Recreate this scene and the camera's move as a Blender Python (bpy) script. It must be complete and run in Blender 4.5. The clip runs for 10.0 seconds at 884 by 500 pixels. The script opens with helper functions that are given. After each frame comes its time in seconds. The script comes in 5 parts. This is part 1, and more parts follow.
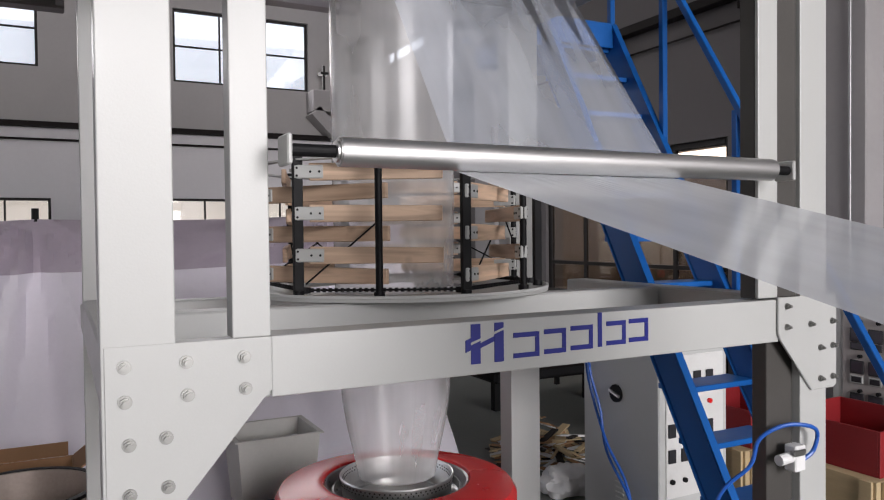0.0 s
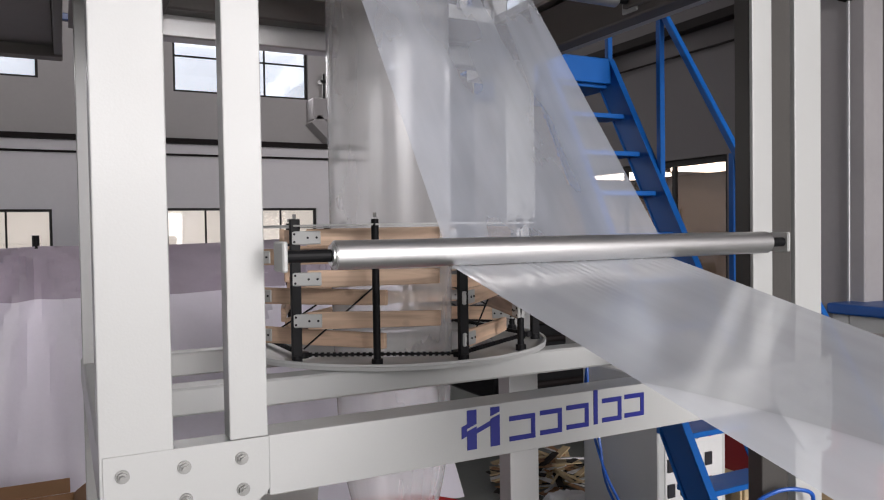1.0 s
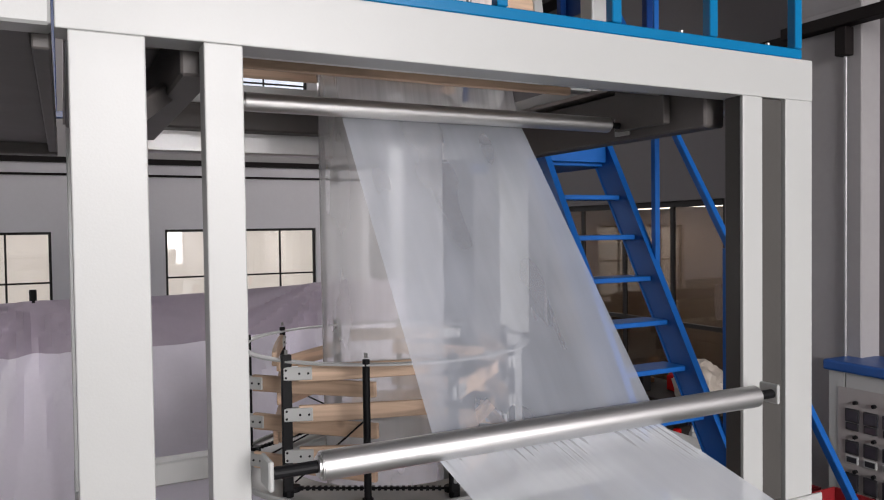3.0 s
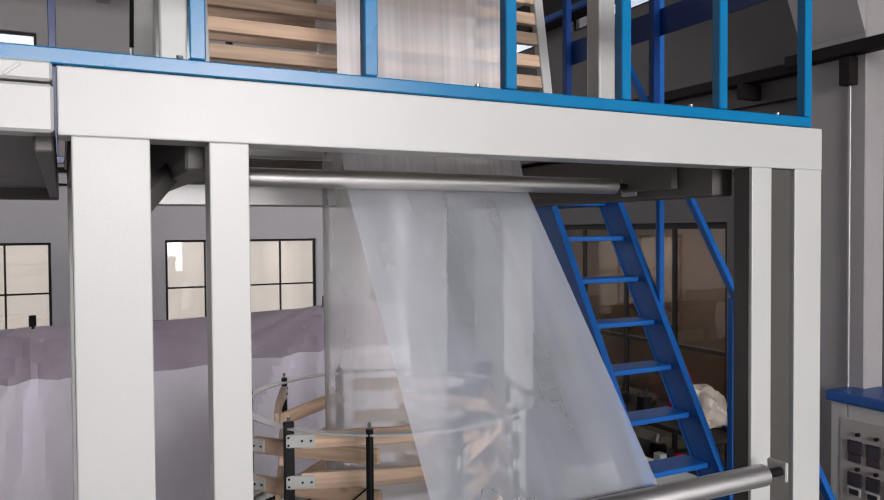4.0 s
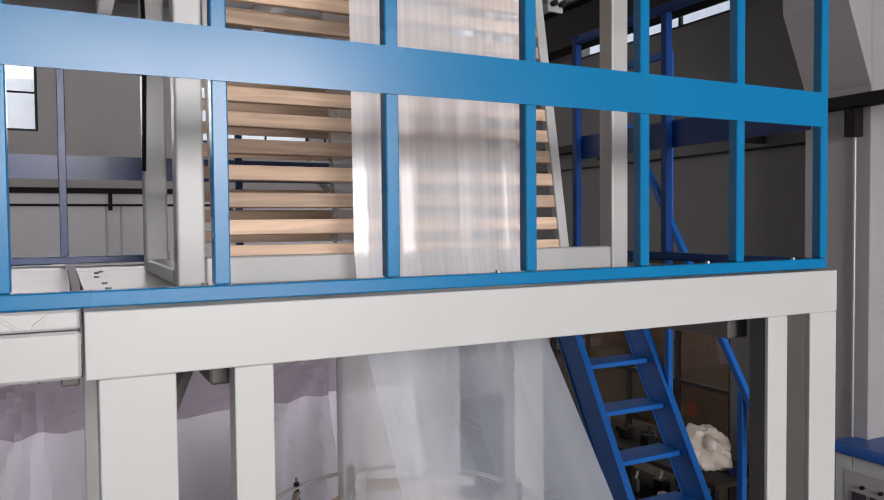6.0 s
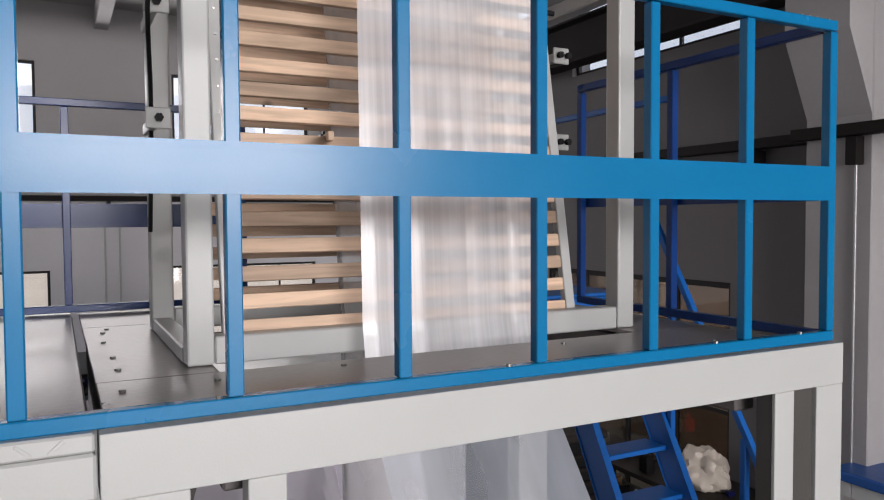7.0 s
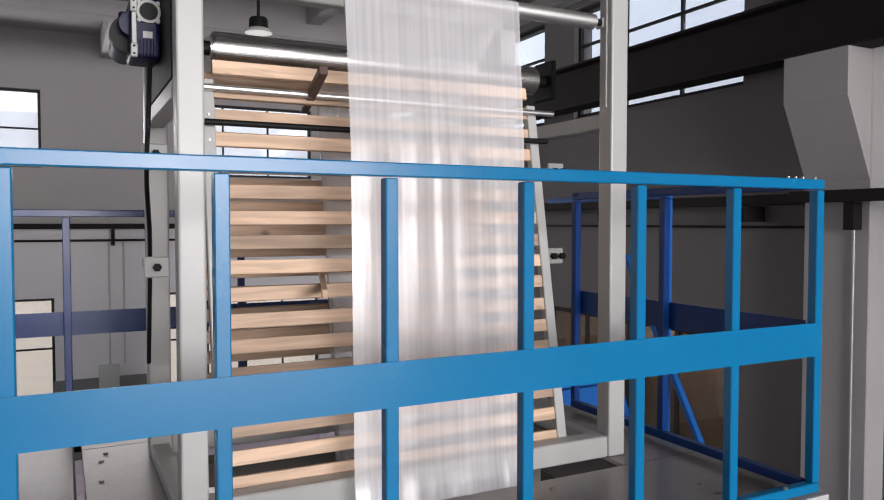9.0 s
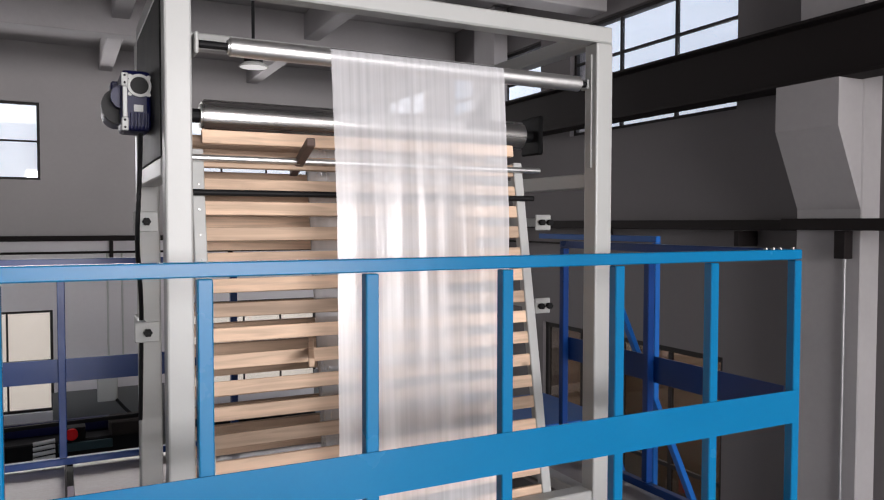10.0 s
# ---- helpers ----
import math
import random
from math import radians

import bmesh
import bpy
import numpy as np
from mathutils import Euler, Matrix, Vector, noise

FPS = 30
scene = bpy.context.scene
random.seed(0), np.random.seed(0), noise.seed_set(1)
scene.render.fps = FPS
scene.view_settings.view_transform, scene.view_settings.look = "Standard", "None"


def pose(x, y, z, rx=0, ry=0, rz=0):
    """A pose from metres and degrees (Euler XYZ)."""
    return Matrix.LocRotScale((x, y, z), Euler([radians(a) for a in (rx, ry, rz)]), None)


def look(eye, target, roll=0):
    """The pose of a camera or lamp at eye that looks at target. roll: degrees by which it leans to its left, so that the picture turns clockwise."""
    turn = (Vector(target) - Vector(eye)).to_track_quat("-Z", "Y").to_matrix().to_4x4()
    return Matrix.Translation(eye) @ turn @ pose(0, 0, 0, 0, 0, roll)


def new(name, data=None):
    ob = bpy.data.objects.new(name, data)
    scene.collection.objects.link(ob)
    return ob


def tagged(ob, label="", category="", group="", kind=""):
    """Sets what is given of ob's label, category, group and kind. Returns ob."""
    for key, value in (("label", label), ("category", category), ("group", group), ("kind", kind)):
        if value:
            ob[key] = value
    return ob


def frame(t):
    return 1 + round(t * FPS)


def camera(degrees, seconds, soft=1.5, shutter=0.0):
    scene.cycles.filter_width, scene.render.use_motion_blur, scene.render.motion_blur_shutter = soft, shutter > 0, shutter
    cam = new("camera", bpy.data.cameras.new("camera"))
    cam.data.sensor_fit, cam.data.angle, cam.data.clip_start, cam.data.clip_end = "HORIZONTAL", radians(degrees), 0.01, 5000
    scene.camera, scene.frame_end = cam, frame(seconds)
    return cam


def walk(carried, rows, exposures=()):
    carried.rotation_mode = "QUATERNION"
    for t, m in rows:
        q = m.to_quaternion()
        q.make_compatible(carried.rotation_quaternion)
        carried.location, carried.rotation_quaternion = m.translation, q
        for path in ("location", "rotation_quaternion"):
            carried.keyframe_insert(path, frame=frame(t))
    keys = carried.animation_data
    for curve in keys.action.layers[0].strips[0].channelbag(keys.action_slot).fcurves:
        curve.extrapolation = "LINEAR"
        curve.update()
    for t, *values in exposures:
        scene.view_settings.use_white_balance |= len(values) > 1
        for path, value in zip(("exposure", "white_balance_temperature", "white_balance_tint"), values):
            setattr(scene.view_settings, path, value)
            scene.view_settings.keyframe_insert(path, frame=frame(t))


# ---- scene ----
cam = camera(61.2, 10.0, soft=1.15)
PATH = [
    (0, (-0.028, -0.011, 1.87), (0.881, 1.77, 1.827), -0.6),
    (0.5, (-0.026, -0.019, 1.981), (0.882, 1.763, 1.934), -0.7),
    (1, (-0.016, -0.026, 2.103), (0.89, 1.757, 2.051), -0.9),
    (1.5, (0.0, -0.036, 2.227), (0.904, 1.747, 2.171), -1.0),
    (2, (0.009, -0.042, 2.341), (0.915, 1.74, 2.287), -0.9),
    (2.5, (0.021, -0.044, 2.458), (0.926, 1.739, 2.402), -0.9),
    (4, (0.02, -0.001, 2.792), (0.926, 1.782, 2.74), -0.4),
    (4.5, (0.012, 0.008, 2.915), (0.919, 1.79, 2.859), -0.4),
    (5, (0.009, 0.005, 3.052), (0.91, 1.789, 2.978), -0.2),
    (5.5, (-0.004, 0.017, 3.167), (0.901, 1.8, 3.101), -0.5),
    (7, (-0.049, 0.058, 3.541), (0.867, 1.834, 3.459), -0.3),
    (7.5, (-0.053, 0.059, 3.653), (0.861, 1.837, 3.581), -0.2),
    (8, (-0.049, 0.054, 3.776), (0.858, 1.835, 3.71), -0.2),
    (8.5, (-0.04, 0.039, 3.905), (0.865, 1.821, 3.837), -0.1),
    (9, (-0.023, 0.016, 4.045), (0.883, 1.797, 3.971), -0.0),
    (9.5, (-0.006, -0.013, 4.175), (0.901, 1.767, 4.1), 0.0),
    (10, (0.004, -0.044, 4.278), (0.91, 1.737, 4.205), 0.1),
]
walk(cam, [(t, look(eye, target, roll)) for t, eye, target, roll in PATH], exposures=[(0.0, 0.23, 6500, 13), (2.5, 0.22, 6500, 13), (5.5, 0.11, 6500, 13), (8.0, 0.18, 6500, 13), (10.0, 0.23, 6500, 13)])


# ---- world and lights ----
def make_world():
    w = bpy.data.worlds.new("world")
    scene.world = w
    w.use_nodes = True
    nt = w.node_tree
    sky = nt.nodes.new("ShaderNodeTexSky")
    sky.sky_type = "NISHITA"
    sky.sun_disc = False
    sky.sun_elevation, sky.sun_rotation = radians(48), radians(200)
    bg = nt.nodes["Background"]
    bg.inputs["Strength"].default_value = 0.12
    nt.links.new(sky.outputs["Color"], bg.inputs["Color"])


def area(name, at, target, sx, sy, power, colour=(1, 1, 1)):
    d = bpy.data.lights.new(name, "AREA")
    d.shape, d.size, d.size_y, d.energy, d.color = "RECTANGLE", sx, sy, power, colour
    ob = new(name, d)
    ob.matrix_world = look(at, target)
    return ob


make_world()
sun = bpy.data.lights.new("sun", "SUN")
sun.energy, sun.angle, sun.color = 2.0, radians(0.6), (1.0, 0.95, 0.88)
sun_ob = new("sun", sun)
sun_ob.matrix_world = look((2, -12, 14), (0, 0, 0))
COOL = (1.0, 0.975, 0.965)
# daylight in the windows behind the camera and of the far and right walls
# unseen low lamp behind the camera, added to brighten the lower parts
area("added_low_fill", (3.05, -12.85, 1.7), (1.4, 2, 1.2), 6.0, 3.2, 330, COOL)
area("window_daylight_back", (2.25, -12.85, 5.57), (1.4, 0, 3.3), 7.6, 3.4, 2100, COOL)
# unseen west lamp, added to brighten the back of the hall
area("added_west_fill", (-7.85, 10.6, 3.2), (3.0, 11.4, 1.8), 8.0, 3.8, 75, COOL)
area("window_daylight_far", (0.8, 15.6, 5.75), (0.8, 0, 3.5), 9.0, 1.4, 150, COOL)
area("window_daylight_right", (6.1, 9.5, 6.2), (0, 9.0, 3.0), 8.0, 1.2, 45, COOL)

# ---- materials ----
MATS = {}


def mat(name, colour, rough=0.5, metal=0.0, var=0.12, scale=6.0, bump=0.05, fine=60.0, stretch=(1, 1, 1), var2=None, emit=None, spec=0.5, coat=0.0):
    """A painted, metal or plain surface with variation at two scales and fine relief."""
    if name in MATS:
        return MATS[name]
    m = bpy.data.materials.new(name)
    m.use_nodes = True
    nt = m.node_tree
    L, N = nt.links, nt.nodes
    b = N["Principled BSDF"]
    tc = N.new("ShaderNodeTexCoord")
    mp = N.new("ShaderNodeMapping")
    mp.inputs["Scale"].default_value = stretch
    L.new(tc.outputs["Object"], mp.inputs["Vector"])
    n1, n2 = N.new("ShaderNodeTexNoise"), N.new("ShaderNodeTexNoise")
    n1.inputs["Scale"].default_value, n1.inputs["Detail"].default_value = scale, 5
    n2.inputs["Scale"].default_value, n2.inputs["Detail"].default_value = fine, 3
    for n in (n1, n2):
        L.new(mp.outputs["Vector"], n.inputs["Vector"])
    mix = N.new("ShaderNodeMix")
    mix.data_type = "RGBA"
    dark = tuple(c * (1 - var) for c in colour) if var2 is None else var2
    light = tuple(min(1, c * (1 + var * 0.5)) for c in colour)
    mix.inputs["A"].default_value, mix.inputs["B"].default_value = (*dark, 1), (*light, 1)
    add = N.new("ShaderNodeMath")
    add.operation = "MULTIPLY_ADD"
    add.inputs[1].default_value, add.inputs[2].default_value = 0.35, 0.0
    L.new(n2.outputs["Fac"], add.inputs[0])
    a2 = N.new("ShaderNodeMath")
    a2.operation = "MULTIPLY_ADD"
    a2.inputs[1].default_value = 1.1
    L.new(n1.outputs["Fac"], a2.inputs[0])
    L.new(add.outputs[0], a2.inputs[2])
    a3 = N.new("ShaderNodeMath")
    a3.operation = "SUBTRACT"
    a3.use_clamp = True
    a3.inputs[1].default_value = 0.22
    L.new(a2.outputs[0], a3.inputs[0])
    L.new(a3.outputs[0], mix.inputs["Factor"])
    L.new(mix.outputs["Result"], b.inputs["Base Color"])
    rr = N.new("ShaderNodeMapRange")
    rr.inputs["To Min"].default_value, rr.inputs["To Max"].default_value = max(0.03, rough - 0.08), min(1, rough + 0.1)
    L.new(n1.outputs["Fac"], rr.inputs["Value"])
    L.new(rr.outputs["Result"], b.inputs["Roughness"])
    b.inputs["Metallic"].default_value = metal
    b.inputs["Specular IOR Level"].default_value = spec
    b.inputs["Coat Weight"].default_value = coat
    if bump:
        bp = N.new("ShaderNodeBump")
        bp.inputs["Strength"].default_value, bp.inputs["Distance"].default_value = bump, 0.01
        L.new(n2.outputs["Fac"], bp.inputs["Height"])
        L.new(bp.outputs["Normal"], b.inputs["Normal"])
    if emit:
        b.inputs["Emission Color"].default_value, b.inputs["Emission Strength"].default_value = (*colour, 1), emit
    MATS[name] = m
    return m


def wood_mat(name, colour, axis=0):
    m = bpy.data.materials.new(name)
    m.use_nodes = True
    nt = m.node_tree
    L, N = nt.links, nt.nodes
    b = N["Principled BSDF"]
    tc, info = N.new("ShaderNodeTexCoord"), N.new("ShaderNodeObjectInfo")
    ad = N.new("ShaderNodeVectorMath")
    ad.operation = "MULTIPLY_ADD"
    ad.inputs[1].default_value = (1, 1, 1)
    cmb = N.new("ShaderNodeCombineXYZ")
    sc = N.new("ShaderNodeMath")
    sc.operation = "MULTIPLY"
    sc.inputs[1].default_value = 37.0
    L.new(info.outputs["Random"], sc.inputs[0])
    for k in ("X", "Y", "Z"):
        L.new(sc.outputs[0], cmb.inputs[k])
    L.new(tc.outputs["Object"], ad.inputs[0])
    L.new(cmb.outputs[0], ad.inputs[2])
    mp = N.new("ShaderNodeMapping")
    mp.inputs["Scale"].default_value = tuple(1.6 if k == axis else 22 for k in range(3))
    L.new(ad.outputs[0], mp.inputs["Vector"])
    n = N.new("ShaderNodeTexNoise")
    n.inputs["Scale"].default_value, n.inputs["Detail"].default_value, n.inputs["Distortion"].default_value = 1.6, 6, 0.8
    L.new(mp.outputs[0], n.inputs["Vector"])
    knots = N.new("ShaderNodeTexVoronoi")
    knots.inputs["Scale"].default_value = 3.2
    L.new(ad.outputs[0], knots.inputs["Vector"])
    kr = N.new("ShaderNodeMapRange")
    kr.inputs["From Min"].default_value, kr.inputs["From Max"].default_value = 0.03, 0.09
    L.new(knots.outputs["Distance"], kr.inputs["Value"])
    ramp = N.new("ShaderNodeValToRGB")
    e = ramp.color_ramp.elements
    e[0].position, e[0].color = 0.3, (*(c * 0.62 for c in colour), 1)
    e[1].position, e[1].color = 0.62, (*colour, 1)
    L.new(n.outputs["Fac"], ramp.inputs["Fac"])
    kmix = N.new("ShaderNodeMix")
    kmix.data_type = "RGBA"
    kmix.inputs["A"].default_value = (*(c * 0.35 for c in colour), 1)
    L.new(kr.outputs["Result"], kmix.inputs["Factor"])
    L.new(ramp.outputs["Color"], kmix.inputs["B"])
    hv = N.new("ShaderNodeHueSaturation")
    vr = N.new("ShaderNodeMapRange")
    vr.inputs["To Min"].default_value, vr.inputs["To Max"].default_value = 0.6, 1.12
    L.new(info.outputs["Random"], vr.inputs["Value"])
    L.new(vr.outputs["Result"], hv.inputs["Value"])
    L.new(kmix.outputs["Result"], hv.inputs["Color"])
    L.new(hv.outputs["Color"], b.inputs["Base Color"])
    b.inputs["Roughness"].default_value = 0.62
    bp = N.new("ShaderNodeBump")
    bp.inputs["Strength"].default_value, bp.inputs["Distance"].default_value = 0.2, 0.004
    L.new(n.outputs["Fac"], bp.inputs["Height"])
    L.new(bp.outputs["Normal"], b.inputs["Normal"])
    return m


def film_mat(name, haze_lo, haze_hi, across, tint=(0.95, 0.95, 0.96), gloss=0.12, relief=0.2, rough=0.22, sheen=0.75):
    """Hazy polyethylene film: partly clear, partly scattering, with streaks that run along the web."""
    m = bpy.data.materials.new(name)
    m.use_nodes = True
    nt = m.node_tree
    L, N = nt.links, nt.nodes
    N.remove(N["Principled BSDF"])
    out = N["Material Output"]
    uv = N.new("ShaderNodeUVMap")
    mp = N.new("ShaderNodeMapping")
    mp.inputs["Scale"].default_value = (across, 0.5, 1)
    L.new(uv.outputs["UV"], mp.inputs["Vector"])
    n = N.new("ShaderNodeTexNoise")
    n.inputs["Scale"].default_value, n.inputs["Detail"].default_value = 1.0, 4
    L.new(mp.outputs[0], n.inputs["Vector"])
    big = N.new("ShaderNodeTexNoise")
    big.inputs["Scale"].default_value = 2.2
    L.new(uv.outputs["UV"], big.inputs["Vector"])
    s = N.new("ShaderNodeMath")
    s.operation = "MULTIPLY_ADD"
    s.inputs[1].default_value, s.inputs[2].default_value = 0.5, 0.0
    L.new(big.outputs["Fac"], s.inputs[0])
    s2 = N.new("ShaderNodeMath")
    s2.operation = "MULTIPLY_ADD"
    s2.inputs[1].default_value = 0.5
    L.new(n.outputs["Fac"], s2.inputs[0])
    L.new(s.outputs[0], s2.inputs[2])
    r = N.new("ShaderNodeMapRange")
    r.inputs["From Min"].default_value, r.inputs["From Max"].default_value = 0.36, 0.66
    r.inputs["To Min"].default_value, r.inputs["To Max"].default_value = haze_lo, haze_hi
    L.new(s2.outputs[0], r.inputs["Value"])
    bp = N.new("ShaderNodeBump")
    bp.inputs["Strength"].default_value, bp.inputs["Distance"].default_value = relief, 0.01
    L.new(n.outputs["Fac"], bp.inputs["Height"])
    tr = N.new("ShaderNodeBsdfTransparent")
    df, tl, gl = N.new("ShaderNodeBsdfDiffuse"), N.new("ShaderNodeBsdfTranslucent"), N.new("ShaderNodeBsdfAnisotropic")
    df.inputs["Color"].default_value = tl.inputs["Color"].default_value = (*tint, 1)
    gl.inputs["Roughness"].default_value = rough
    L.new(bp.outputs["Normal"], gl.inputs["Normal"])
    m1, m2, m3 = N.new("ShaderNodeMixShader"), N.new("ShaderNodeMixShader"), N.new("ShaderNodeMixShader")
    m1.inputs[0].default_value = 0.2
    L.new(df.outputs[0], m1.inputs[1])
    L.new(tl.outputs[0], m1.inputs[2])
    L.new(r.outputs["Result"], m2.inputs[0])
    L.new(tr.outputs[0], m2.inputs[1])
    L.new(m1.outputs[0], m2.inputs[2])
    lw = N.new("ShaderNodeLayerWeight")
    lw.inputs["Blend"].default_value = gloss
    mu = N.new("ShaderNodeMath")
    mu.operation = "MULTIPLY_ADD"
    mu.inputs[1].default_value, mu.inputs[2].default_value = sheen, gloss * 0.5
    L.new(lw.outputs["Fresnel"], mu.inputs[0])
    L.new(mu.outputs[0], m3.inputs[0])
    L.new(m2.outputs[0], m3.inputs[1])
    L.new(gl.outputs[0], m3.inputs[2])
    L.new(m3.outputs[0], out.inputs["Surface"])
    return m


def glass_mat(name, colour, clear=0.8, rough=0.03):
    m = bpy.data.materials.new(name)
    m.use_nodes = True
    nt = m.node_tree
    L, N = nt.links, nt.nodes
    N.remove(N["Principled BSDF"])
    tr, gl, mx = N.new("ShaderNodeBsdfTransparent"), N.new("ShaderNodeBsdfAnisotropic"), N.new("ShaderNodeMixShader")
    tr.inputs["Color"].default_value = (*colour, 1)
    gl.inputs["Roughness"].default_value = rough
    mx.inputs[0].default_value = 1 - clear
    L.new(tr.outputs[0], mx.inputs[1])
    L.new(gl.outputs[0], mx.inputs[2])
    L.new(mx.outputs[0], N["Material Output"].inputs["Surface"])
    return m


# Brown that paints in the shade between the white posts.
BRWN = mat("post_shade_brown", (0.055, 0.051, 0.047), 0.5, var=0.15)
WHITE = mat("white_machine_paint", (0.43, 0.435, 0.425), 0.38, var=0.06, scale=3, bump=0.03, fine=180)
BLUE = mat("blue_rail_paint", (0.001, 0.15, 0.34), 0.24, var=0.12, scale=3, bump=0.02, fine=150, spec=0.3)
# Rail blue again, darkened so that the shade sits in the colour.
SHADEDRAIL = mat("shaded_rail_blue", (0.002, 0.034, 0.17), 0.3, var=0.15, scale=4, bump=0.02, fine=150, spec=0.4)
DULLRED = mat("dull_red_paint", (0.26, 0.012, 0.016), 0.5, var=0.2, scale=4)
# Same blue as the rails, deepened for the shade round the stair.
SHADEDSTAIR = mat("shaded_stair_blue", (0.004, 0.09, 0.34), 0.4, var=0.15, scale=5, bump=0.03, fine=120, spec=0.35)
LOGO = mat("deep_blue_print", (0.01, 0.015, 0.2), 0.4, var=0.05, bump=0)
STEEL = mat("bright_roller_steel", (0.68, 0.675, 0.67), 0.42, 1.0, var=0.14, scale=4, bump=0.04, fine=40, stretch=(0.3, 12, 12))
BOLT = mat("zinc_bolt", (0.26, 0.26, 0.25), 0.38, 0.85, var=0.15, bump=0.02)
BLACK = mat("black_steel", (0.006, 0.006, 0.007), 0.55, 0.0, var=0.3, bump=0.03, spec=0.2)
RUBBER = mat("black_plastic", (0.009, 0.009, 0.01), 0.5, var=0.2, spec=0.2)
DECK = mat("galvanised_deck", (0.3, 0.27, 0.255), 0.3, 0.4, var=0.42, scale=3.5, bump=0.08, fine=45)
# Dark grey that puts the shade under the platform into the colour.
UNDER = mat("underside_shade_grey", (0.11, 0.1, 0.095), 0.55, var=0.15)
RED = mat("red_enamel", (0.66, 0.01, 0.012), 0.25, var=0.12, scale=3, bump=0.01, spec=0.5)
CHROME = mat("machined_steel", (0.8, 0.8, 0.79), 0.36, 1.0, var=0.12, bump=0.03, fine=120)
NAVY = mat("navy_motor_paint", (0.004, 0.006, 0.05), 0.4, var=0.25, bump=0.05, spec=0.25)
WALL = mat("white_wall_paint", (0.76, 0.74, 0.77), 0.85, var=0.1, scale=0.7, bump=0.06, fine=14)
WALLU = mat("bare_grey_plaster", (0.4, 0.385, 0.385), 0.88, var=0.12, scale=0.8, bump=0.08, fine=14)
# East wall grey, lowered so that the side wall's dimness is in the colour.
WALLR = mat("dimmed_east_plaster", (0.15, 0.14, 0.143), 0.85, var=0.1, scale=0.7, bump=0.06, fine=14)
DADO = mat("grey_dado_paint", (0.2, 0.205, 0.21), 0.6, var=0.12, scale=1.0)
CONC = mat("pale_concrete", (0.36, 0.345, 0.35), 0.85, var=0.15, scale=1.6, bump=0.1, fine=18)
FLOOR = mat("worn_concrete_floor", (0.14, 0.15, 0.14), 0.55, var=0.35, scale=1.1, bump=0.06, fine=25)
CRANE = mat("dark_brown_steel", (0.014, 0.011, 0.011), 0.65, var=0.3, scale=3, spec=0.15)
CLOTH = mat("lilac_white_cloth", (0.88, 0.84, 0.92), 0.9, var=0.08, scale=1.5, bump=0.12, fine=30)
CLOTHB = mat("mauve_cloth_band", (0.5, 0.44, 0.51), 0.9, var=0.14, scale=1.5, bump=0.12, fine=30)
GREY = mat("grey_cabinet_paint", (0.5, 0.51, 0.5), 0.4, var=0.07, scale=2)
DKGREY = mat("dark_display", (0.03, 0.03, 0.035), 0.3, var=0.2)
FRAME = mat("dark_window_frame", (0.02, 0.018, 0.018), 0.5, var=0.2, spec=0.25)
CARD = mat("brown_cardboard", (0.33, 0.18, 0.09), 0.85, var=0.18, scale=5)
CRATE = mat("pale_plywood", (0.5, 0.38, 0.22), 0.75, var=0.2, scale=4, stretch=(1, 1, 8))
SACK = mat("white_plastic_sack", (0.7, 0.7, 0.7), 0.5, var=0.1, scale=6, bump=0.25, fine=20)
JUNK = mat("dark_scrap", (0.024, 0.019, 0.017), 0.7, var=0.5, scale=8, spec=0.2)
WOODX = wood_mat("pine_slat_wood", (0.77, 0.545, 0.385), 0)
PANE = glass_mat("window_glass", (0.95, 0.97, 1.0), 0.9)
DARKPANE = glass_mat("dim_brown_glass", (0.72, 0.66, 0.6), 0.88)
FILM = film_mat("hazy_film_web", 0.46, 0.68, 62, (0.86, 0.86, 0.89), gloss=0.08, relief=0.14)
# Same film; the dimmer look of its lower stretch is in the tint.
FILMS = film_mat("dimmed_film_web", 0.3, 0.5, 6, (0.6, 0.64, 0.72), relief=0.06)
# Same film; haze and tint raised in place of top light on it.
FILMT = film_mat("brightened_take_off_film", 0.66, 0.84, 7, (0.88, 0.915, 0.97), gloss=0.07, relief=0.03, rough=0.17, sheen=0.4)
FILMB = film_mat("clear_bubble_film", 0.24, 0.37, 10, gloss=0.08, relief=0.02)
SKYGLOW = mat("overcast_sky_backdrop", (0.95, 0.98, 1.0), 0.9, var=0.0, bump=0, emit=0.45)
CREAMGLOW = mat("glowing_cream_backdrop", (0.62, 0.55, 0.46), 0.9, var=0.25, scale=0.8, bump=0, emit=0.75)

# ---- mesh helpers ----
ORG = {}


def thing(name, at, label, category, group="", kind=""):
    ob = new(name)
    ob.location = at
    ob.empty_display_size = 0.1
    ORG[ob] = Vector(at)
    return tagged(ob, label, category, group, kind)


def smooth_mesh(me, angle=40):
    me.polygons.foreach_set("use_smooth", [True] * len(me.polygons))
    me.set_sharp_from_angle(angle=radians(angle))


def part(name, bm, material, parent, label="", smooth=False):
    """One mesh object out of a bmesh in world coordinates, under a thing or a part."""
    o = ORG[parent]
    bmesh.ops.translate(bm, verts=bm.verts, vec=-o)
    me = bpy.data.meshes.new(name)
    bm.to_mesh(me)
    bm.free()
    me.materials.append(material)
    if smooth:
        smooth_mesh(me)
    ob = new(name, me)
    ob.parent = parent
    ORG[ob] = o
    return tagged(ob, label)


